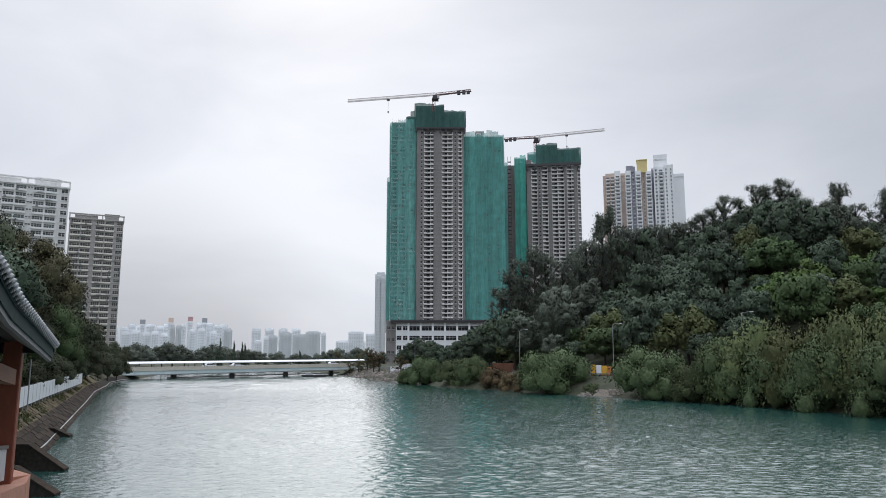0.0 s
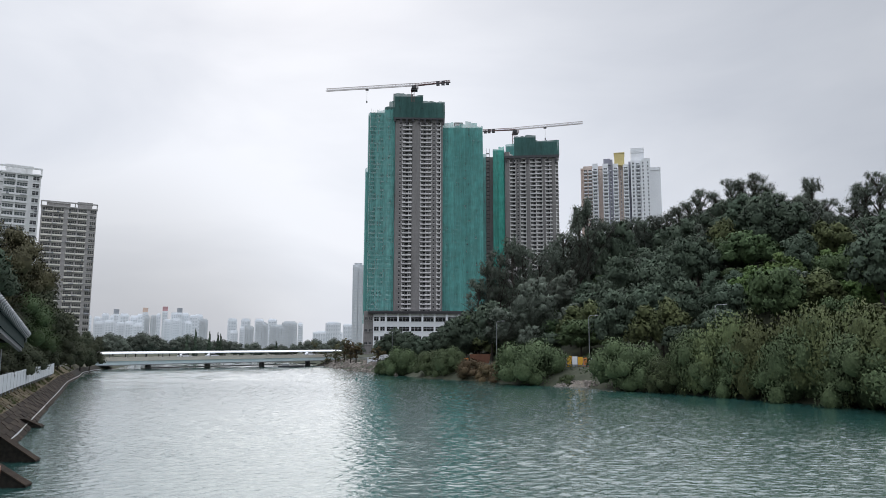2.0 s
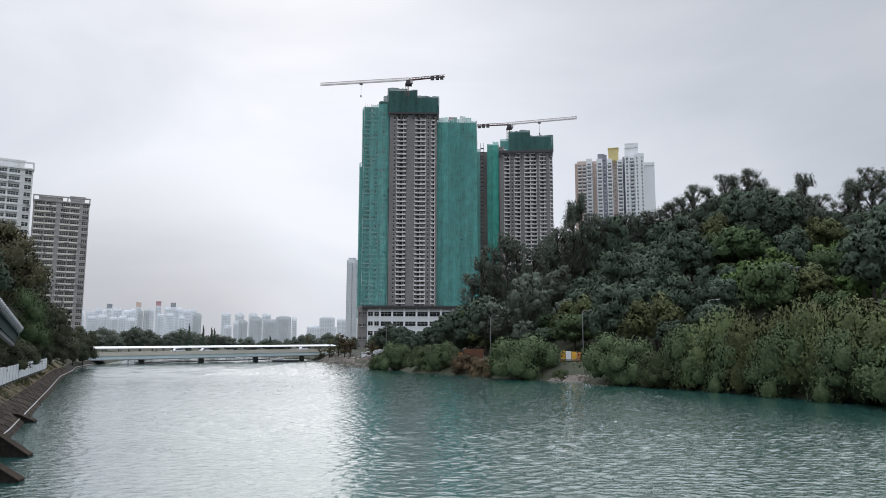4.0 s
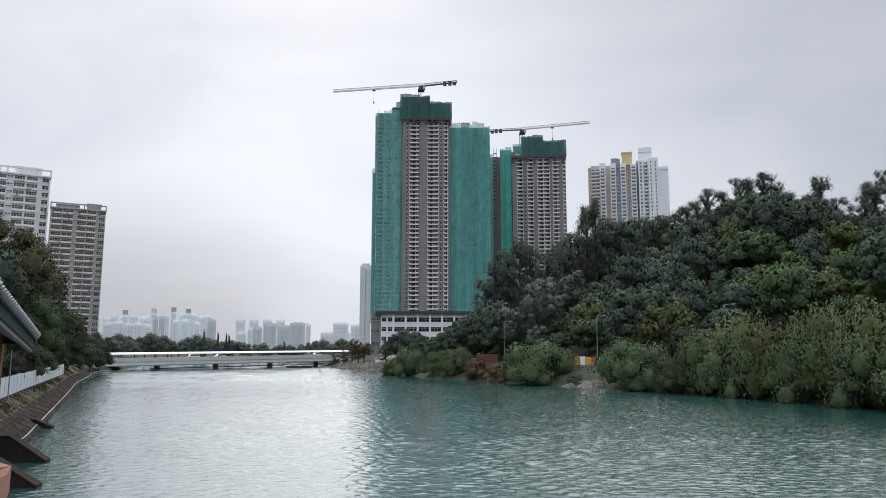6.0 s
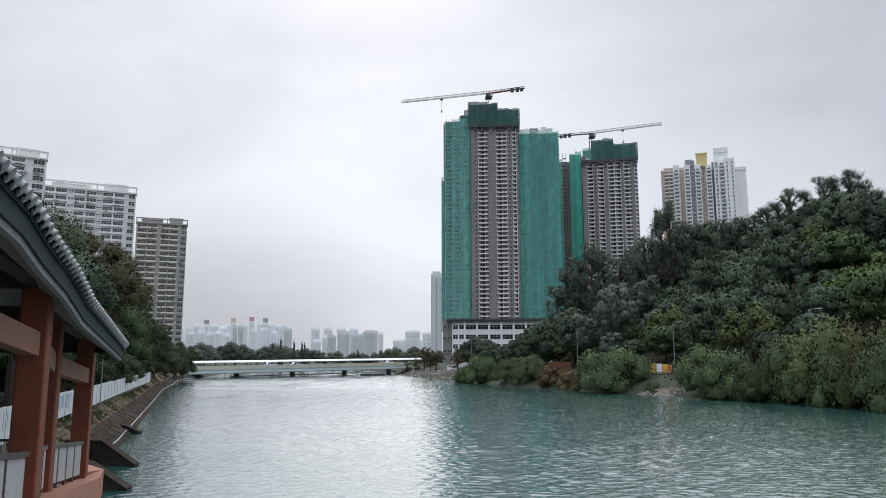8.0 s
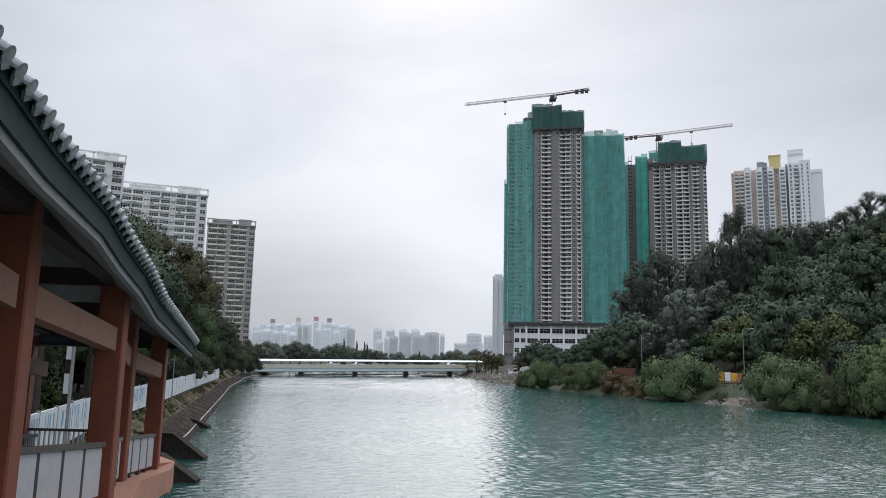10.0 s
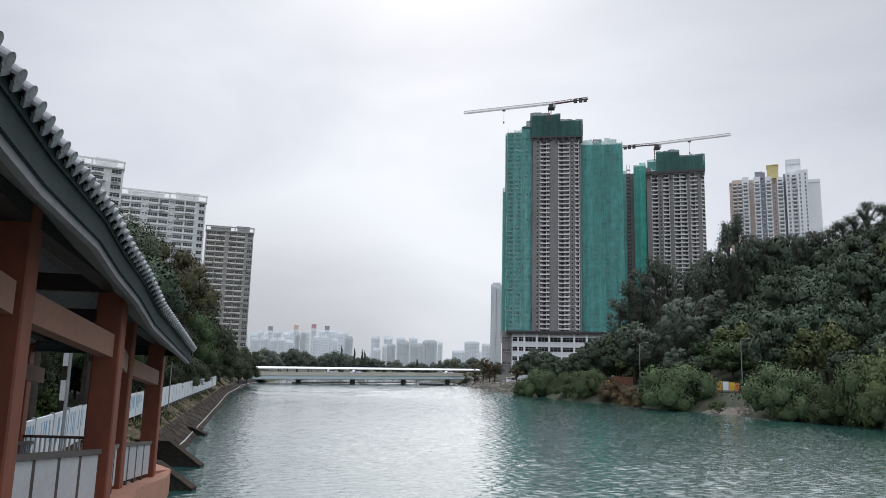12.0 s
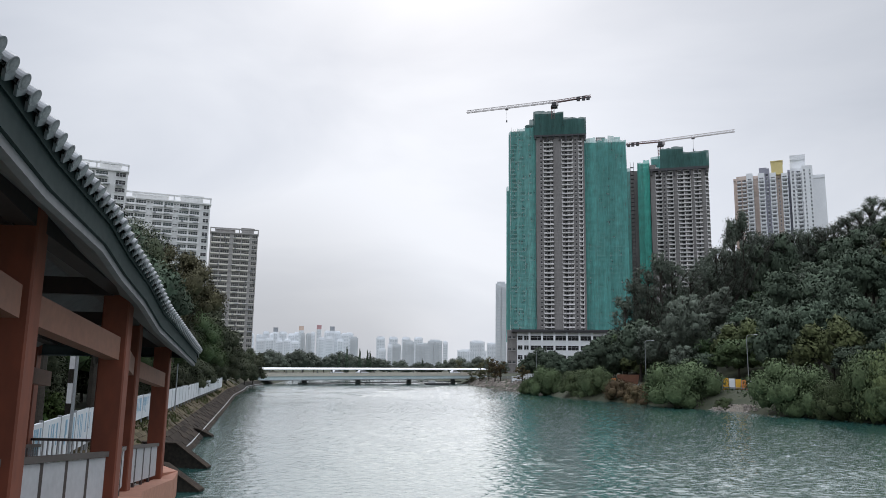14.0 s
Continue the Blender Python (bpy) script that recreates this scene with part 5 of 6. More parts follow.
for which, az, d, top in (
    (0, 33.0, 82, 0.19), (0, 35.0, 76, 0.205), (2, 28.6, 84, 0.178), (0, 31.3, 88, 0.115), (0, 29.0, 108, 0.10), (1, 28.3, 92, 0.095), (0, 27.6, 120, 0.105), (1, 27.0, 112, 0.075), (0, 26.6, 138, 0.085), (1, 26.4, 122, 0.055),
    (0, 25.7, 152, 0.062), (0, 25.0, 168, 0.05), (0, 24.9, 188, 0.036), (3, 26.0, 152, 0.016), (3, 25.2, 180, 0.012), (3, 24.6, 200, 0.012), (0, 24.0, 210, 0.028), (3, 24.0, 215, 0.012), (1, 30.2, 74, 0.06), (1, 32.0, 66, 0.05), (0, 36.8, 68, 0.16), (0, 38.5, 64, 0.19),
    (0, 40.5, 58, 0.2), (1, 34.5, 60, 0.10), (1, 37.0, 52, 0.12), (0, 43, 52, 0.2), (3, 30.4, 72, 0.01), (3, 29.0, 84, 0.012), (3, 28.0, 100, 0.01), (3, 27.0, 122, 0.01), (3, 32.4, 60, 0.0), (0, 23.3, 246, 0.026), (0, 22.6, 270, 0.022),
    (3, 38.4, 50, 0.0), (0, 37.4, 62, 0.15), (3, 35.6, 66, 0.03), (3, 34.4, 72, 0.03), (3, 37.0, 62, 0.04), (3, 39.6, 44, 0.02), (1, 36.0, 84, 0.07),
):
    if which == 0 and d > 105:
        which = 4
    a = radians(az + (1.3 if which != 3 and az < 31 else 0))
    x, y = -math.sin(a) * d, math.cos(a) * d
    z = ground_z(x, y) - 0.4
    h = (13, 11, 14, 6, 13)[which]
    kz = max(0.45, (5.5 + top * d - z) / h / 1.08)
    row.append((which, x, y, z, RNG.uniform(0, 6.28), min(max(kz, 0.6), 1.0), kz))
# trees behind the eye, never in view, added to shade the ramp's near faces
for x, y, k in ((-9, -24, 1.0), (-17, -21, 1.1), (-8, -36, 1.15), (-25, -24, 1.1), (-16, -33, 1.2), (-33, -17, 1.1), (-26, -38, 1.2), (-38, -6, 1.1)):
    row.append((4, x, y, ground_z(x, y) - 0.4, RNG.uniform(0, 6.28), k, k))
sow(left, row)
prom = [tree_model("promenade_tree", 10, 3.6, "leaf_dark", 66, "promenade tree with a bare dark trunk and high crown", "tree", "trees along the promenade", 11000, 0.12, 9, 0.55)]
row = []
for az, d, k in ((38.2, 33, 1.0), (36.2, 42, 1.05), (35.0, 39, 0.95), (33.6, 52, 1.0), (39.6, 40, 1.05), (41.5, 36, 1.0), (37.2, 52, 1.1), (32.4, 60, 1.0)):
    a = radians(az)
    x, y = -math.sin(a) * d, math.cos(a) * d
    row.append((0, x, y, ground_z(x, y) - 0.1, RNG.uniform(0, 6.28), k, k))
sow(prom, row)

# fresh shrubs by the promenade fence
shrub = [bush_model("promenade_shrub", 1.5, 0.8, "leaf_fresh", 81, "fresh green shrub beside the promenade fence", "shrubs by the promenade", 1600, 0.08)]
sow(shrub, [(0, x, y, ground_z(x, y) - 0.1, RNG.uniform(0, 6.28), k, k) for x, y, k in ((-16.9, 22.6, 1.0), (-22.4, 27.2, 1.3), (-24.0, 29.5, 1.5), (-20.9, 24.6, 1.2), (-26.5, 34.0, 1.6))])

# woods beyond the bridge
FG = "trees beyond the bridge"
far = [
    tree_model("far_tree", 12, 7.0, "leaf_hazed", 71, "hazy dark green tree beyond the bridge", "tree", FG, 4000, 0.33, 7, 0.12),
    tree_model("cypress", 12, 1.9, "leaf_dark", 72, "narrow dark cypress beyond the bridge", "tree", FG, 1800, 0.3, 6, 0.05),
]
row = []
az = 24.0
while az > 4.5:
    d = RNG.uniform(400, 470)
    a = radians(az)
    k = RNG.uniform(0.75, 1.1) * (1.25 if az > 16 else 0.95 if az > 14 else 0.8)
    row.append((0, -math.sin(a) * d, math.cos(a) * d, 1.5, RNG.uniform(0, 6.28), k, k * (1.15 if 8 < az < 10 or az < 7 else 0.85)))
    az -= RNG.uniform(0.55, 0.85)
for az, k in ((17.6, 1.05), (17.0, 1.3), (16.0, 1.2), (15.4, 1.15), (15.2, 1.1), (11.1, 0.8)):
    a = radians(az)
    row.append((1, -math.sin(a) * 380, math.cos(a) * 380, 1.5, 0, 1.0, k))
sow(far, row)

# ---- right bank: road, lamps, barriers ----
s = Solid()
ys = list(range(60, 262, 6))
for a, b in zip(ys, ys[1:]):
    q = []
    for y in (a, b):
        x0 = float(bank_right(y)) + 8.6 / 0.85
        q.append(((x0, y, 3.06), (x0 + 7.5, y, 3.06)))
    s.face([q[0][0], q[0][1], q[1][1], q[1][0]])
solid("road", s, ["asphalt"], "narrow asphalt road along the foot of the hill", "road", kind="structure")


def street_lamp(az, d, top):
    a = radians(az)
    x, y = -math.sin(a) * d, math.cos(a) * d
    z = ground_z(x, y)
    h = top - z
    ob = thing("street_lamp", pose(x, y, z), "tall grey street lamp beside the road", "street lamp", "street lamps")
    s = Solid()
    s.tube([(0, 0, -0.3), (0, 0, h * 0.6), (0, 0, h - 0.3), (0.25, 0, h)], [0.085, 0.06, 0.045, 0.04], 8)
    part("pole", s.mesh("pole", "grey_metal"), ob)
    s = Solid()
    s.tube([(0.25, 0, h), (1.25, -0.15, h + 0.08)], [0.035, 0.03], 6)
    part("arm", s.mesh("arm", "grey_metal"), ob)
    s = Solid()
    s.hexa([(1.15, -0.27, h + 0.03), (1.7, -0.27, h + 0.07), (1.7, -0.03, h + 0.07), (1.15, -0.03, h + 0.03), (1.15, -0.25, h + 0.13), (1.66, -0.22, h + 0.14), (1.66, -0.08, h + 0.14), (1.15, -0.05, h + 0.13)])
    part("lamp_head", s.mesh("lamp_head", "rail_panel"), ob)


for az, d, top in ((-6.0, 147, 11.6), (-13.15, 131, 11.9), (-22.4, 113, 12.4), (2.2, 198, 11.0)):
    street_lamp(az, d, top)

BG = "road-works barriers"


def barrier(az, d, w, h, mat, label):
    ob = thing("barrier_panel", spot(az, d, ground_z(*spot(az, d).translation.xy)), label, "barrier", BG)
    s = Solid()
    s.hexa([(-w / 2, -0.25, 0), (w / 2, -0.25, 0), (w / 2, 0.25, 0), (-w / 2, 0.25, 0), (-w / 2, -0.1, h), (w / 2, -0.1, h), (w / 2, 0.1, h), (-w / 2, 0.1, h)])
    part("panel", s.mesh("panel", mat), ob)
    s = Solid()
    s.box(-w / 2 + 0.05, w / 2 - 0.05, -0.36, -0.26, h * 0.12, h * 0.2)
    s.box(-w / 2 - 0.04, -w / 2 + 0.04, -0.3, 0.3, 0, h + 0.1)
    part("frame", s.mesh("frame", "grey_metal"), ob)


seq = ("yellow", "bright_wall", "yellow", "orange", "bright_wall", "bright_wall", "yellow", "yellow", "bright_wall")
for i, mat in enumerate(seq):
    name = {"yellow": "yellow plastic", "bright_wall": "white plastic", "orange": "orange sheet"}[mat]
    barrier(-11.6 - i * 0.42, 129.3 - i * 0.35 + RNG.uniform(-0.3, 0.3), 0.94, 1.6 + RNG.uniform(-0.25, 0.25), mat, name + " road-works barrier by the road")
for i in range(5):
    barrier(-2.0 - i * 0.4, 162 - i * 1.2, 1.1, 1.2, "yellow" if i % 2 else "orange", "weathered yellow road-works barrier among the bushes")
for i in range(7):
    barrier(3.9 - i * 0.42, 214 - i * 2.4, 1.7, 1.7, "bright_wall", "white site hoarding panel near the river")

shed = thing("rusty_container", spot(-4.7, 158, ground_z(13, 157)), "rust-brown open skip by the road", "skip")
s = Solid()
s.hexa([(-1.9, 0, 0), (1.9, 0, 0), (1.9, 1.8, 0), (-1.9, 1.8, 0), (-2.3, -0.2, 2.0), (2.3, -0.2, 2.0), (2.3, 2.0, 2.0), (-2.3, 2.0, 2.0)])
part("tub", s.mesh("tub", "rust"), shed)
s = Solid()
for x in (-1.6, -0.8, 0, 0.8, 1.6):
    s.hexa([(x - 0.06, -0.1, 0), (x + 0.06, -0.1, 0), (x + 0.06, 0, 0), (x - 0.06, 0, 0), (x * 1.2 - 0.06, -0.3, 2.0), (x * 1.2 + 0.06, -0.3, 2.0), (x * 1.2 + 0.06, -0.2, 2.0), (x * 1.2 - 0.06, -0.2, 2.0)])
part("rib", s.mesh("rib", "rust"), shed)

# the railing of the river point
rail = thing("point_railing", Matrix(), "low grey railing along the river point", "railing")
pts = [(float(bank_right(y)) + 7.2, y) for y in range(196, 262, 6)]
for (x0, y0), (x1, y1) in zip(pts, pts[1:]):
    z0, z1 = ground_z(x0, y0), ground_z(x1, y1)
    s = Solid()
    s.bar((x0, y0, z0 + 1.05), (x1, y1, z1 + 1.05), 0.09)
    s.bar((x0, y0, z0 + 0.55), (x1, y1, z1 + 0.55), 0.06)
    part("rail", s.mesh("rail", "grey_metal"), rail)
    for k in (0, 0.33, 0.67):
        s = Solid()
        x, y, z = x0 + (x1 - x0) * k, y0 + (y1 - y0) * k, z0 + (z1 - z0) * k
        s.box(x - 0.05, x + 0.05, y - 0.05, y + 0.05, z - 0.2, z + 1.1)
        part("post", s.mesh("post", "grey_metal"), rail)

# sandy landing between the mangroves, and rubble along the water
s = Solid()


def on_bank(x, y):
    return (x, y, ground_z(x, y) + 0.08 + 0.1 * noise.noise(Vector((x * 0.9, y * 0.9, 0))))


# a ragged round patch draped over the bank
CX, CY = float(bank_right(114.6)) + 0.5, 114.6
for k in range(22):
    for r0, r1 in ((0, 0.35), (0.35, 0.7), (0.7, 1.0)):
        q = []
        for kk, r in ((k, r0), (k, r1), (k + 1, r1), (k + 1, r0)):
            a = 2 * math.pi * (kk % 22) / 22
            w = r * (1 + 0.35 * noise.noise(Vector((math.cos(a) * 1.6, math.sin(a) * 1.6, 3))))
            q.append(on_bank(CX + 1.3 * w * math.cos(a), CY + 1.7 * w * math.sin(a)))
        s.face(q if r0 else q[:3])
solid("beach", s, ["sand"], "small pale sand and rubble landing between mangroves", "beach", kind="structure")
s = Solid()
rq = random.Random(77)
for i in range(480):
    y = rq.uniform(172, 292) if i < 420 else rq.uniform(112, 118)
    r = rq.uniform(-0.5, 6.0) * (1.0 if y > 176 else 0.35)
    x = float(bank_right(y)) + r / 0.85
    z, k = max(-0.1, ground_z(x, y)), rq.uniform(0.25, 0.75) * (1 if y > 176 else 0.5)
    c = [Vector((sx * k * rq.uniform(0.7, 1.2), sy * k * rq.uniform(0.7, 1.2), sz * k * rq.uniform(0.5, 0.8))) for sz in (-1, 1) for sx, sy in ((-1, -1), (1, -1), (1, 1), (-1, 1))]
    turn = Matrix.Rotation(rq.uniform(0, 6.28), 3, "Z")
    s.hexa([turn @ (q * (0.75 if q.z > 0 else 1)) + Vector((x, y, z)) for q in c])
solid("riprap", s, ["rubble"], "pale broken rocks along the foot of the bank", "rocks", kind="stuff")

# ---- left bank: revetment of stone blocks, fence, outfalls ----
revetment = tagged(new("revetment"), "sloping bank of weathered stone blocks, mossy and wet below", "revetment", kind="structure")


def bank_point(y, up, lift=0.0):
    """A point of the slope: up 0 at the water, 1 at the top."""
    x = float(bank_left(y)) - up * 3.0 / 0.9
    return Vector((x, y, 0.02 + up * 2.2 + lift))


bed = Solid()
ys = list(np.arange(14, 215, 2.0))
for a, b in zip(ys, ys[1:]):
    for u0, u1, sl in ((-0.35, 0.5, 1), (0.5, 1.06, 0)):
        bed.face([bank_point(a, u1, 0.06), bank_point(a, u0, 0.06), bank_point(b, u0, 0.06), bank_point(b, u1, 0.06)], sl)
part("bed", bed.mesh("bed", "stone_bed", "wet_stone"), revetment)
rs = random.Random(9)


def stone_corners(y0, y1, u0, u1, t):
    p = [bank_point(y0, u0), bank_point(y1, u0), bank_point(y1, u1), bank_point(y0, u1)]
    return [q + Vector((0, 0, -0.1)) for q in p] + [q + Vector((0.03, 0, t)) for q in p]


rest = Solid()
laid = 0
y = 26.0
while y < 150:
    w = 1.05 + max(0, (y - 70)) * 0.012
    for k in range(5):
        u0, u1 = 0.50 + k * 0.1, 0.59 + k * 0.1
        off = (w / 2 if k % 2 else 0) + rs.uniform(-0.06, 0.06)
        if rs.random() < 0.06:
            continue
        c = stone_corners(y + off, y + off + w * 0.93, u0, u1, 0.11 + rs.uniform(-0.03, 0.05))
        if laid < 300 and y > 30:
            one = Solid()
            base = c[0].copy()
            one.hexa([q - base for q in c])
            part("stone", one.mesh("stone", "stone"), revetment, at=Matrix.Translation(base))
            laid += 1
        else:
            rest.hexa(c)
    y += w
low = Solid()
y = 26.0
while y < 150:
    w = 1.3 + max(0, (y - 70)) * 0.012
    for k in range(6):
        u0, u1 = -0.14 + k * 0.107, -0.04 + k * 0.107
        off = (w / 2 if k % 2 else 0) + rs.uniform(-0.06, 0.06)
        low.hexa(stone_corners(y + off, y + off + w * 0.95, u0, u1, 0.10 + rs.uniform(-0.03, 0.04)))
    y += w
part("wet_stones", low.mesh("wet_stones", "wet_block"), revetment, "dark wet stones at the tide line")["kind"] = "stuff"
ob = part("stones", rest.mesh("stones", "stone"), revetment)
ob["kind"] = "stuff"
kerb_s = Solid()
for a, b in zip(ys, ys[1:]):
    p, q = bank_point(a, 1.02), bank_point(b, 1.02)
    kerb_s.hexa([p + Vector((-0.5, 0, -0.2)), p + Vector((0, 0, -0.2)), q + Vector((0, 0, -0.2)), q + Vector((-0.5, 0, -0.2)), p + Vector((-0.5, 0, 0.22)), p + Vector((0, 0, 0.22)), q + Vector((0, 0, 0.22)), q + Vector((-0.5, 0, 0.22))])
part("coping", kerb_s.mesh("coping", "deck"), revetment)
line = Solid()
for a, b in zip(ys, ys[1:]):
    p, q = bank_point(a, 0.05, 0.12), bank_point(b, 0.05, 0.12)
    line.hexa([p + Vector((-0.03, 0, -0.1)), p + Vector((0.03, 0, -0.1)), q + Vector((0.03, 0, -0.1)), q + Vector((-0.03, 0, -0.1)), p + Vector((-0.03, 0, 0.04)), p + Vector((0.03, 0, 0.04)), q + Vector((0.03, 0, 0.04)), q + Vector((-0.03, 0, 0.04))])
part("tide_ledge", line.mesh("tide_ledge", "rail_panel"), revetment, "pale ledge at the tide line")

# weeds in the joints of the stones
rw = np.random.default_rng(17)
verts, faces = [], []
for i in range(5200):
    y = 24 + 150 * rw.random() ** 1.5
    u = rw.uniform(0.52, 1.1)
    if noise.noise(Vector((y * 0.22, u * 2.0, 3.0))) < -0.05:
        continue
    c = bank_point(y, u, 0.12)
    for k in range(2):
        d = Vector(rw.normal(size=3)) * 0.09
        e = Vector(rw.normal(size=3)) * 0.05
        n0 = len(verts)
        verts += [tuple(c - e), tuple(c + e), tuple(c + Vector((d.x, d.y, abs(d.z) + 0.08)))]
        faces.append((n0, n0 + 1, n0 + 2))
me = bpy.data.meshes.new("bank_weeds")
me.from_pydata(verts, [], faces)
me.materials.append(M["leaf_olive"])
tagged(new("bank_weeds", me), "olive weeds and moss between the bank's stones", "weeds", kind="stuff")

# promenade fence of painted boards
FY = (10, 19.1, 28.3, 40.5, 51.5, 67, 113)
FX = (-11.0, -15.4, -19.8, -25.2, -29.6, -36.2, -55.3)
fence = thing("promenade_fence", Matrix(), "pale board fence painted with blue streaks along the promenade", "fence")
y = 14.0
n = 0
while y < 108:
    y2 = y + 2.3
    p, q = Vector((np.interp(y, FY, FX), y, 2.25)), Vector((np.interp(y2, FY, FX), y2, 2.25))
    hgt = 1.40 if n % 5 else 1.43
    s = Solid()
    d = (q - p).normalized()
    nrm = Vector((-d.y, d.x, 0)) * 0.05
    g = d * 0.012
    s.hexa([p + g - nrm, q - g - nrm, q - g + nrm, p + g + nrm] + [v + Vector((0, 0, hgt)) for v in (p + g - nrm, q - g - nrm, q - g + nrm, p + g + nrm)])
    pan = part("board", s.mesh("board", "fence"), fence)
    if y < 45:
        s = Solid()
        for i in range(7):
            k, hh = rs.uniform(0.08, 0.92), rs.uniform(0.35, 0.95)
            c = p + (q - p) * k - nrm * 1.12 + Vector((0, 0, hgt - 0.15 - hh))
            wv = d * rs.uniform(0.03, 0.09)
            s.hexa([c - wv, c + wv, c + wv + nrm * 0.1, c - wv + nrm * 0.1] + [v + Vector((0, 0, hh)) for v in (c - wv, c + wv, c + wv + nrm * 0.1, c - wv + nrm * 0.1)])
        part("painted_streak", s.mesh("painted_streak", "mural_blue"), pan, "pale blue painted streaks")["kind"] = "stuff"
    s = Solid()
    s.box(p.x - 0.05, p.x + 0.05, p.y - 0.05, p.y + 0.05, 2.0, 2.25 + hgt + 0.06)
    part("post", s.mesh("post", "grey_metal"), fence)
    y, n = y2, n + 1

pole = thing("fence_pole", pose(-31.0, 55, 2.2), "thin grey pole on the bank beside the fence", "pole")
s = Solid()
s.tube([(0, 0, -0.3), (0, 0, 3.4)], [0.05, 0.045], 8)
part("shaft", s.mesh("shaft", "grey_metal"), pole)
sign = thing("sign_post", pose(-17.2, 23.6, 2.2), "grey post with two small sign plates beside the promenade", "sign post")
s = Solid()
s.tube([(0, 0, -0.3), (0, 0, 4.1)], [0.06, 0.055], 8)
part("post", s.mesh("post", "grey_metal"), sign)
for z in (1.9, 3.1):
    s = Solid()
    s.box(-0.26, -0.06, -0.03, 0.03, z, z + 0.7)
    part("sign_plate", s.mesh("sign_plate", "rail_panel"), sign)


def outfall(x, y, reach, h, back, label):
    """A drain's mouth: a sloping slab with a thick wedge-shaped wing wall running down into the water."""
    ob = thing("outfall", pose(x, y, 0), label, "drain outfall", "drain outfalls")
    s = Solid()
    prof = [(-back, h), (0, h), (reach, 0.05), (reach, -1.0), (-back, -1.0)]
    for yy, flip in ((-0.2, False), (0.2, True)):
        p = [(a, yy, b) for a, b in prof]
        s.face(p[::-1] if not flip else p)
    for (a, b), (c, d) in zip(prof, prof[1:] + prof[:1]):
        s.face([(a, -0.2, b), (c, -0.2, d), (c, 0.2, d), (a, 0.2, b)])
    part("wing_wall", s.mesh("wing_wall", "wet_stone"), ob)
    s = Solid()
    prof2 = [(-back, h + 0.01), (0, h + 0.01), (reach, 0.06)]
    for (a, b), (c, d) in zip(prof2, prof2[1:]):
        s.hexa([(a, -0.26, b), (c, -0.26, d), (c, 0.26, d), (a, 0.26, b), (a, -0.26, b + 0.06), (c, -0.26, d + 0.06), (c, 0.26, d + 0.06), (a, 0.26, b + 0.06)])
    part("coping", s.mesh("coping", "wet_block"), ob)
    return ob


outfall(-21.0, 37.9, 1.9, 1.25, 3.5, "dark concrete wedge-shaped wing wall of a drain outfall")
outfall(-17.7, 31.0, 1.8, 1.1, 3.0, "dark concrete wedge-shaped wing wall of a drain outfall")
outfall(-28.5, 54.5, 1.2, 0.55, 1.6, "small concrete drain step in the stone bank")

# ---- the covered ramp beside the water ----
# first four pillar pairs: unseen behind the eye, added to shade those ahead
PIL = [(3.2, -16.0), (1.6, -12.0), (0.0, -8.0), (-1.6, -4.0), (-3.2, 0.0), (-4.8, 4.0), (-6.52, 7.93), (-7.82, 12.0), (-10.03, 15.9), (-11.6, 20.04)]
BASE = [4.1, 4.1, 4.1, 4.1, 4.1, 3.72, 3.35, 2.97, 2.61, 2.24]
BEAMZ = [7.2, 7.2, 7.2, 7.2, 7.2, 6.82, 6.41, 5.95, 5.63, 5.24]
INN = Vector((-0.915, -0.39, 0))  # across the ramp, away from the water
ramp = thing("covered_ramp", Matrix(), "red-painted covered ramp with a grey tiled roof beside the river", "pavilion")
for (x, y), zb, zt in zip(PIL, BASE, BEAMZ):
    for off in (0.0, 3.6):
        p = Vector((x - 0.26, y + 0.107, 0)) + INN * off
        s = Solid()
        w, c = 0.225, 0.025
        ring = [(-w, -w + c), (-w + c, -w), (w - c, -w), (w, -w + c), (w, w - c), (w - c, w), (-w + c, w), (-w, w - c)]
        n0 = len(s.v)
        for z in (zb - 0.05, zt + 1.05):
            s.v += [(a, b, z) for a, b in ring]
        for k in range(8):
            s.f.append((k, (k + 1) % 8, 8 + (k + 1) % 8, 8 + k))
            s.m.append(0)
        s.f.append(tuple(range(8, 16)))
        s.m.append(0)
        part("pillar", s.mesh("pillar", "pillar"), ramp, at=pose(p.x, p.y, 0, 0, 0, 22.6))


def along(i, k):
    (x0, y0), (x1, y1) = PIL[i], PIL[i + 1]
    return Vector((x0 + (x1 - x0) * k, y0 + (y1 - y0) * k, 0))


def lerp(seq, i, k):
    return seq[i] + (seq[i + 1] - seq[i]) * k


def sloped_beam(name, mat, i, off, dz0, dz1, w, zs, k0=0.0, k1=1.0, label=""):
    a, b = along(i, k0) + INN * off, along(i, k1) + INN * off
    za, zb = lerp(zs, i, k0), lerp(zs, i, k1)
    h = INN * w / 2
    s = Solid()
    s.hexa([a - h + Vector((0, 0, za + dz0)), a + h + Vector((0, 0, za + dz0)), b + h + Vector((0, 0, zb + dz0)), b - h + Vector((0, 0, zb + dz0)),
            a - h + Vector((0, 0, za + dz1)), a + h + Vector((0, 0, za + dz1)), b + h + Vector((0, 0, zb + dz1)), b - h + Vector((0, 0, zb + dz1))])
    me = s.mesh(name, mat)
    bm = bmesh.new()
    bm.from_mesh(me)
    bmesh.ops.recalc_face_normals(bm, faces=bm.faces)
    bm.to_mesh(me)
    bm.free()
    return part(name, me, ramp, label)


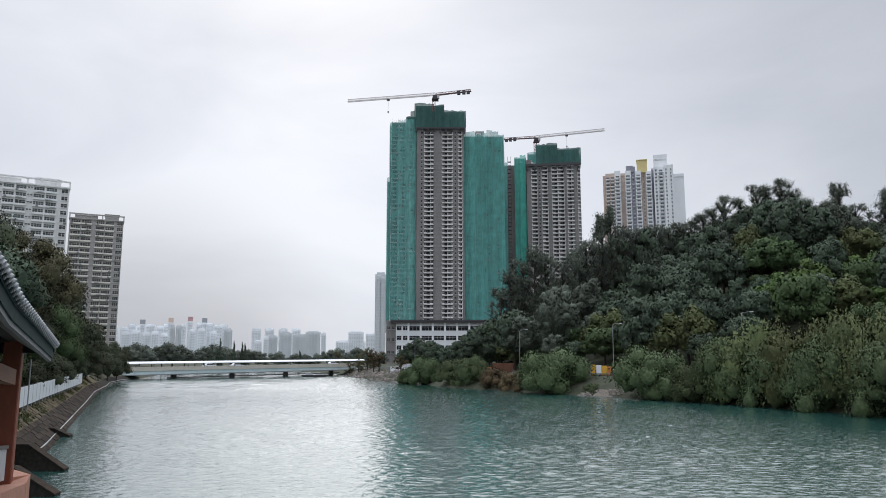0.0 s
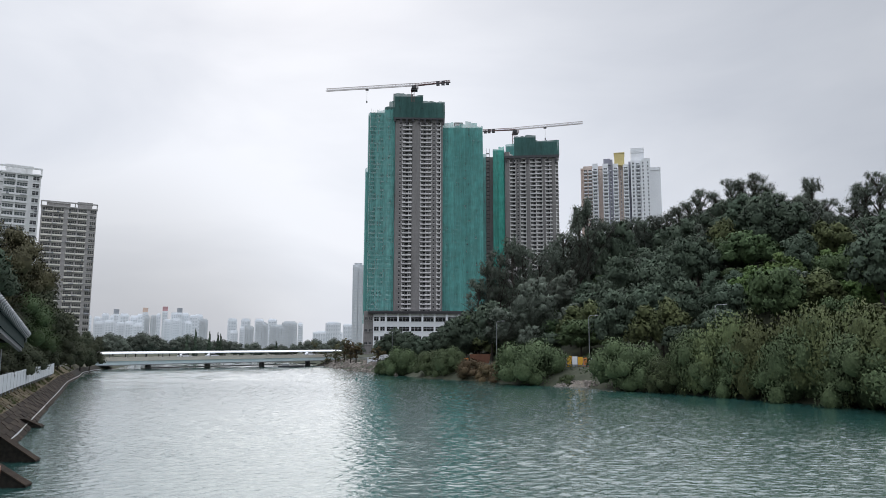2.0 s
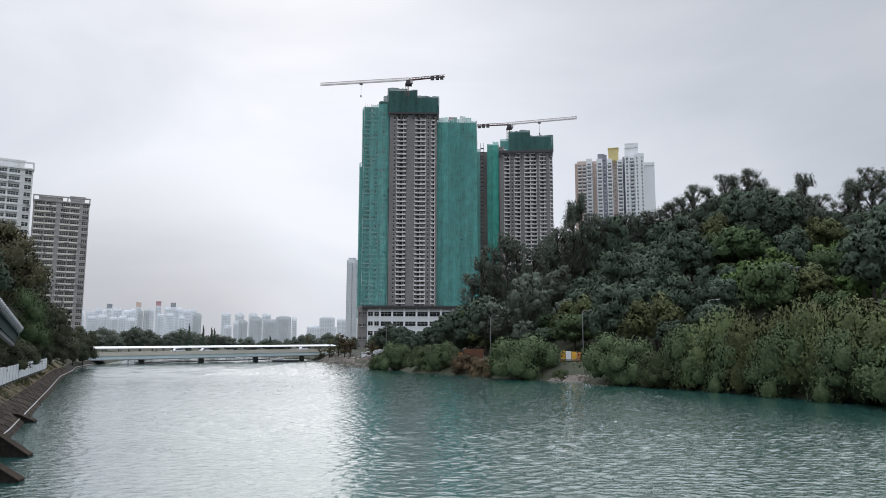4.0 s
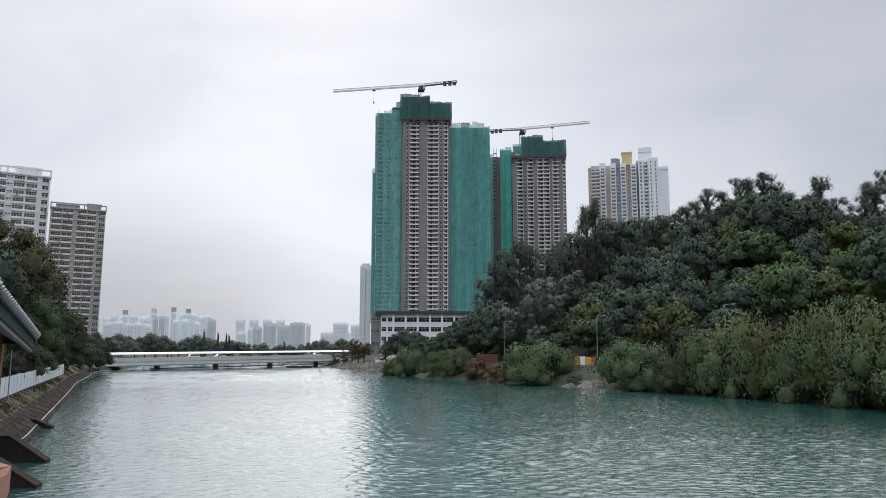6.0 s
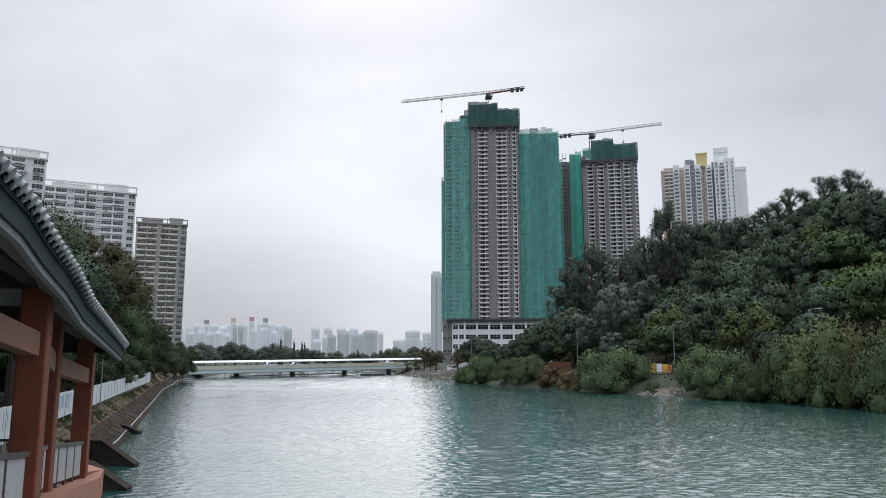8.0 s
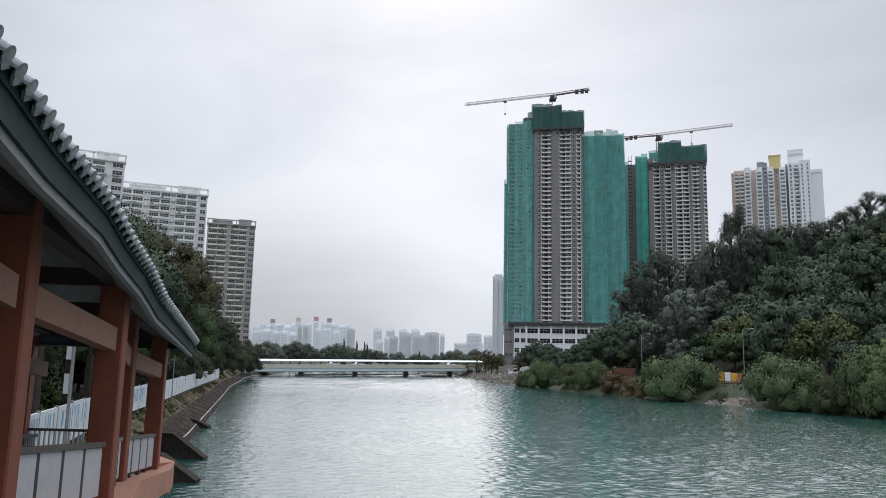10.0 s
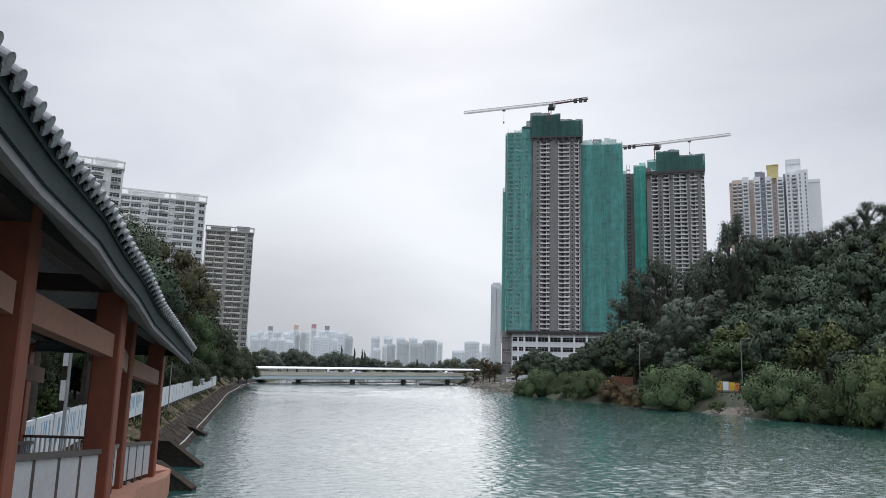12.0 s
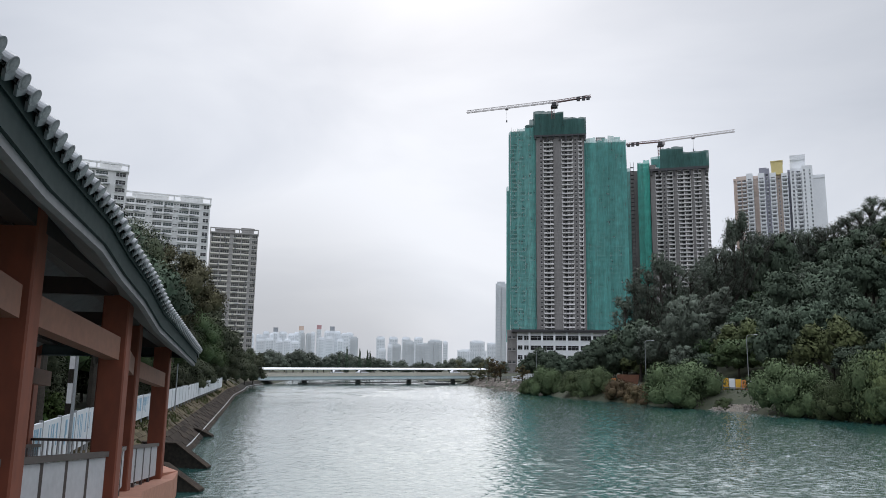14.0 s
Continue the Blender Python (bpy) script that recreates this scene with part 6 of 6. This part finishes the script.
for i in range(9):
    for off in (0.15, 3.2):
        sloped_beam("tie_beam", "beam", i, off, -0.40, 0.0, 0.24, BEAMZ, 0.045, 0.955, "dusty red tie beam")
        sloped_beam("eaves_beam", "dark_timber", i, off, 0.78, 1.10, 0.30, BEAMZ, 0.0, 1.0, "dark brown eaves beam")
    sloped_beam("kerb", "kerb", i, -0.12, -0.62, 0.0, 0.55, BASE, label="salmon-painted kerb")
    sloped_beam("deck", "deck", i, 1.75, -0.5, -0.12, 3.1, BASE)
    sloped_beam("inner_kerb", "kerb", i, 3.4, -0.62, 0.0, 0.4, BASE)
for x, y, z in [(p[0], p[1], b) for p, b in zip(PIL, BEAMZ)]:
    s = Solid()
    a = Vector((x, y, z + 0.92)) + INN * 0.25
    b = Vector((x, y, z + 0.92)) + INN * 2.95
    s.bar(a, b, 0.24, 0.3)
    part("cross_beam", s.mesh("cross_beam", "dark_timber"), ramp)
# the kerb's rounded end past the last pillar
s = Solid()
e0, e1 = Vector((-11.6, 20.04, 0)), Vector((-12.1, 21.35, 0))
outer = -INN * 0.4
prof = [(e0 + outer, 2.24), (e0 + (e1 - e0) * 0.55 + outer * 0.95, 2.36), (e1 + INN * 0.25, 2.48)]
for (p, zp), (q, zq) in zip(prof, prof[1:]):
    pi, qi = e0 + INN * 0.35 + (e1 - e0) * 0.0, e1 + INN * 0.9
    a = [Vector((p.x, p.y, zp - 0.7)), Vector((q.x, q.y, zq - 0.7)), Vector((qi.x, qi.y, zq - 0.7)), Vector((pi.x, pi.y, zp - 0.7))]
    b = [Vector((p.x, p.y, zp)), Vector((q.x, q.y, zq)), Vector((qi.x, qi.y, zq)), Vector((pi.x, pi.y, zp))]
    s.hexa(a + b)
part("kerb_end", s.mesh("kerb_end", "kerb"), ramp, "salmon-painted kerb end")
# the landing from which the ramp goes down
s = Solid()
s.hexa([(-0.5, -6, 3.4), (2.2, -6, 3.4), (0.6, 0.4, 3.4), (-2.9, 0.0, 3.4), (-0.5, -6, 3.98), (2.2, -6, 3.98), (0.6, 0.4, 3.98), (-2.9, 0.0, 3.98)])
s.box(0.4, 1.2, -5, -4, -1.5, 3.4)
s.box(-0.4, 0.2, -1.2, -0.6, -1.5, 3.4)
part("landing", s.mesh("landing", "deck"), ramp)
for i in range(10):
    s = Solid()
    p = Vector((*PIL[i], 0)) + INN * 1.6
    s.box(p.x - 0.4, p.x + 0.4, p.y - 0.4, p.y + 0.4, -1.5, BASE[i] - 0.5)
    part("footing", s.mesh("footing", "concrete"), ramp)

# railing of ribbed panels between the pillars
ribbed = Solid()
for row_z in (0, 1):
    ribbed.v += [(i / 48, -0.02 if i % 2 else 0.0, row_z) for i in range(49)] + [(i / 48, 0.02, row_z) for i in range(49)]
for i in range(48):
    for q in ((i, i + 1, 99 + i, 98 + i), (50 + i, 49 + i, 147 + i, 148 + i), (98 + i, 99 + i, 148 + i, 147 + i), (i + 1, i, 49 + i, 50 + i)):
        ribbed.f.append(q)
        ribbed.m.append(0)
ribbed_me = ribbed.mesh("ribbed_panel", "rail_panel")
RAILZ = [b + 1.02 for b in BASE]
s = Solid()
s.box(-0.015, 0.015, -0.015, 0.015, 0, 0.82)
bar_me = s.mesh("baluster", "grey_metal")
for i in range(5, 9):
    for off in (0.1, 3.2):
        sloped_beam("handrail", "rail_brown", i, off, -0.09, 0.0, 0.11, RAILZ, 0.05, 0.95, "dark brown handrail")
        for j in range(4):
            k0, k1 = 0.06 + j * 0.22, 0.06 + (j + 1) * 0.22
            a, b = along(i, k0) + INN * off, along(i, k1) + INN * off
            za, zb = lerp(BASE, i, k0) + 0.12, lerp(BASE, i, k1) + 0.12
            d = b - a
            if off < 1:
                m = Matrix(((d.x, -d.y / d.length, 0, a.x), (d.y, d.x / d.length, 0, a.y), (zb - za, 0, 0.8, za), (0, 0, 0, 1)))
                q = part("rail_panel", ribbed_me.copy(), ramp, "pale grey ribbed metal panel")
                q.data.transform(m)
            else:
                for t in range(6):
                    p = a + d * (t + 0.5) / 6
                    part("baluster", bar_me, ramp, at=pose(p.x, p.y, za + (zb - za) * (t + 0.5) / 6))
            s = Solid()
            s.box(a.x - 0.025, a.x + 0.025, a.y - 0.03, a.y + 0.03, za - 0.14, za + 0.84)
            part("rail_post", s.mesh("rail_post", "rail_brown"), ramp)

# railing across the foot of the ramp
s = Solid()
s.bar((-15.1, 18.9, 3.36), (-12.5, 19.25, 3.36), 0.09, 0.07)
part("foot_handrail", s.mesh("foot_handrail", "rail_brown"), ramp, "dark brown handrail")
for i in range(19):
    s = Solid()
    x, y = -15.05 + 2.5 * i / 18, 18.91 + 0.33 * i / 18
    s.box(x - 0.018, x + 0.018, y - 0.018, y + 0.018, 2.1, 3.33)
    part("baluster", s.mesh("baluster", "rail_panel"), ramp)

# roof: eaves that fall with the ramp, fascia, soffit, rows of tiles
# from y = 1 back the roof is unseen, added to darken the ramp
EV = [(-16.0, 8.75), (1.0, 8.5), (3.0, 8.17), (4.4, 7.97), (4.9, 7.93), (6.1, 7.78), (8.4, 7.65), (9.7, 7.43), (11.5, 7.22), (13.4, 6.86), (19.7, 6.21), (20.4, 6.13)]


def eave(y):
    return Vector((-7.34 - 0.42 * (y - 12), y, float(np.interp(y, [e[0] for e in EV], [e[1] for e in EV]))))


RIDGE, RISE = 2.6, 1.35
st = [e[0] for e in EV]
half = {}
for side in (0, 1):
    sof, fas, lip, slab = Solid(), Solid(), Solid(), Solid()
    for a, b in zip(st, st[1:]):
        pa, pb = eave(a), eave(b)
        ra, rb = pa + INN * RIDGE + Vector((0, 0, RISE)), pb + INN * RIDGE + Vector((0, 0, RISE))
        o = Vector((0, 0, 0))
        if side:
            pa, pb = pa + INN * RIDGE * 2, pb + INN * RIDGE * 2
        back = INN if not side else -INN
        dn = lambda z, k: Vector((0, 0, -z * k))
        ka, kb = np.interp((a, b), (12, 21), (1.0, 0.9))
        slab.hexa([pa + dn(0.36, ka), pb + dn(0.36, kb), rb + dn(0.36, kb), ra + dn(0.36, ka), pa + dn(0.19, ka), pb + dn(0.19, kb), rb + dn(0.19, kb), ra + dn(0.19, ka)])
        sof.hexa([pa + back * 0.12 + dn(0.68, ka), pb + back * 0.12 + dn(0.68, kb), rb + dn(0.42, kb), ra + dn(0.42, ka), pa + back * 0.12 + dn(0.64, ka), pb + back * 0.12 + dn(0.64, kb), rb + dn(0.38, kb), ra + dn(0.38, ka)])
        f0, f1 = back * 0.03, back * 0.10
        fas.hexa([pa + f0 + dn(0.62, ka), pb + f0 + dn(0.62, kb), pb + f1 + dn(0.62, kb), pa + f1 + dn(0.62, ka), pa + f0 + dn(0.3, ka), pb + f0 + dn(0.3, kb), pb + f1 + dn(0.3, kb), pa + f1 + dn(0.3, ka)])
        l0, l1 = back * 0.07, back * 0.16
        lip.hexa([pa + l0 + dn(0.72, ka), pb + l0 + dn(0.72, kb), pb + l1 + dn(0.72, kb), pa + l1 + dn(0.72, ka), pa + l0 + dn(0.623, ka), pb + l0 + dn(0.623, kb), pb + l1 + dn(0.623, kb), pa + l1 + dn(0.623, ka)])
    for nm, so, mt in (("soffit", sof, "soffit"), ("fascia", fas, "fascia"), ("fascia_lip", lip, "soffit"), ("roof_slab", slab, "fascia")):
        me = so.mesh(nm, mt)
        bm = bmesh.new()
        bm.from_mesh(me)
        bmesh.ops.recalc_face_normals(bm, faces=bm.faces)
        bm.to_mesh(me)
        bm.free()
        part(nm, me, ramp)
# tiles: half-round barrels down the slope with pale round ends, and drip tiles between
tip, tipr = eave(20.4), eave(20.4) + INN * RIDGE + Vector((0, 0, RISE))
up = (INN * RIDGE + Vector((0, 0, RISE))).normalized()
LEN = math.hypot(RIDGE, RISE) + 0.12
fwd = (eave(20.4) - eave(-16.0)).normalized()
nrm = up.cross(fwd)
nrm = nrm if nrm.z > 0 else -nrm
barrel = Solid()
ends = Solid()
N, RB = 10, 0.078
for j, dist in enumerate((-0.12, 0.1, 0.12, 0.5, 0.52, 0.9, 0.92, LEN)):
    r = RB * (1.0 if j % 2 == 0 else 1.1)
    for k in range(N + 1):
        a = math.pi * (1.15 * k / N - 0.075)
        barrel.v.append(tuple(up * dist + fwd * r * math.cos(a) + nrm * (r * math.sin(a) + 0.02)))
for j in range(7):
    for k in range(N):
        q = j * (N + 1) + k
        barrel.f.append((q, q + 1, q + N + 2, q + N + 1))
        barrel.m.append(0)
disc = []
for k in range(16):
    a = 2 * math.pi * k / 16
    disc.append(up * -0.122 + fwd * RB * 0.97 * math.cos(a) + nrm * (RB * 0.97 * math.sin(a) + 0.02))
ends.face(disc)
ends.face([p + up * 0.012 for p in disc[::-1]])
for p, q in zip(disc, disc[1:] + disc[:1]):
    ends.face([p, p + up * 0.012, q + up * 0.012, q])
inner = [up * -0.126 + fwd * RB * 0.7 * math.cos(2 * math.pi * k / 10) + nrm * (RB * 0.7 * math.sin(2 * math.pi * k / 10) + 0.03) for k in range(10)]
ends.face(inner)
drip = Solid()
W = 0.27 - 2 * RB
for dx in range(4):
    k0, k1 = (dx / 4 - 0.5) * (W + 0.06), ((dx + 1) / 4 - 0.5) * (W + 0.06)
    h0, h1 = 0.085 - 0.75 * abs(k0), 0.085 - 0.75 * abs(k1)
    a0, a1 = up * -0.07 + fwd * k0, up * -0.07 + fwd * k1
    drip.face([a0 + nrm * 0.03, a0 - nrm * h0, a1 - nrm * h1, a1 + nrm * 0.03])
    drip.face([a0 + up * 0.03 + nrm * 0.03, a1 + up * 0.03 + nrm * 0.03, a1 + up * 0.03 - nrm * h1, a0 + up * 0.03 - nrm * h0])
    drip.face([a0 - nrm * h0, a0 + up * 0.03 - nrm * h0, a1 + up * 0.03 - nrm * h1, a1 - nrm * h1])
    drip.face([a0 + nrm * 0.03, a1 + nrm * 0.03, up * LEN + fwd * k1 - nrm * 0.0, up * LEN + fwd * k0 - nrm * 0.0])
barrel_me, end_me, drip_me = barrel.mesh("roof_tile", "tile"), ends.mesh("tile_end", "tile_end"), drip.mesh("drip_tile", "tile")
y = -15.8
while y < 20.3:
    p = eave(y) + Vector((0, 0, -0.22))
    t = part("roof_tile", barrel_me, ramp, at=Matrix.Translation(p))
    part("tile_end", end_me, t, "pale round patterned tile end")
    p = eave(y + 0.13) + Vector((0, 0, -0.22))
    part("drip_tile", drip_me, ramp, at=Matrix.Translation(p))
    y += 0.26
# hip end of the roof over the foot of the ramp
s = Solid()
a, b, c = eave(20.4), eave(20.4) + INN * RIDGE * 2, tipr
end = Vector((fwd.x, fwd.y, 0)) * 0.35
s.face([a + Vector((0, 0, -0.1)), a + end + Vector((0, 0, -0.16)), c])
s.face([a + end + Vector((0, 0, -0.16)), b + end + Vector((0, 0, -0.16)), c])
s.face([a + Vector((0, 0, -0.42)), a + end + Vector((0, 0, -0.38)), a + end + Vector((0, 0, -0.16)), a + Vector((0, 0, -0.1))])
s.face([a + end + Vector((0, 0, -0.38)), b + end + Vector((0, 0, -0.38)), b + end + Vector((0, 0, -0.16)), a + end + Vector((0, 0, -0.16))])
s.face([a + Vector((0, 0, -0.42)), b + Vector((0, 0, -0.42)), b + end + Vector((0, 0, -0.38)), a + end + Vector((0, 0, -0.38))])
part("hip_end", s.mesh("hip_end", "fascia"), ramp)
s = Solid()
s.bar(tipr + Vector((0, 0, 0.1)), eave(-16.0) + INN * RIDGE + Vector((0, 0, RISE + 0.1)), 0.3, 0.35)
part("ridge", s.mesh("ridge", "tile"), ramp)
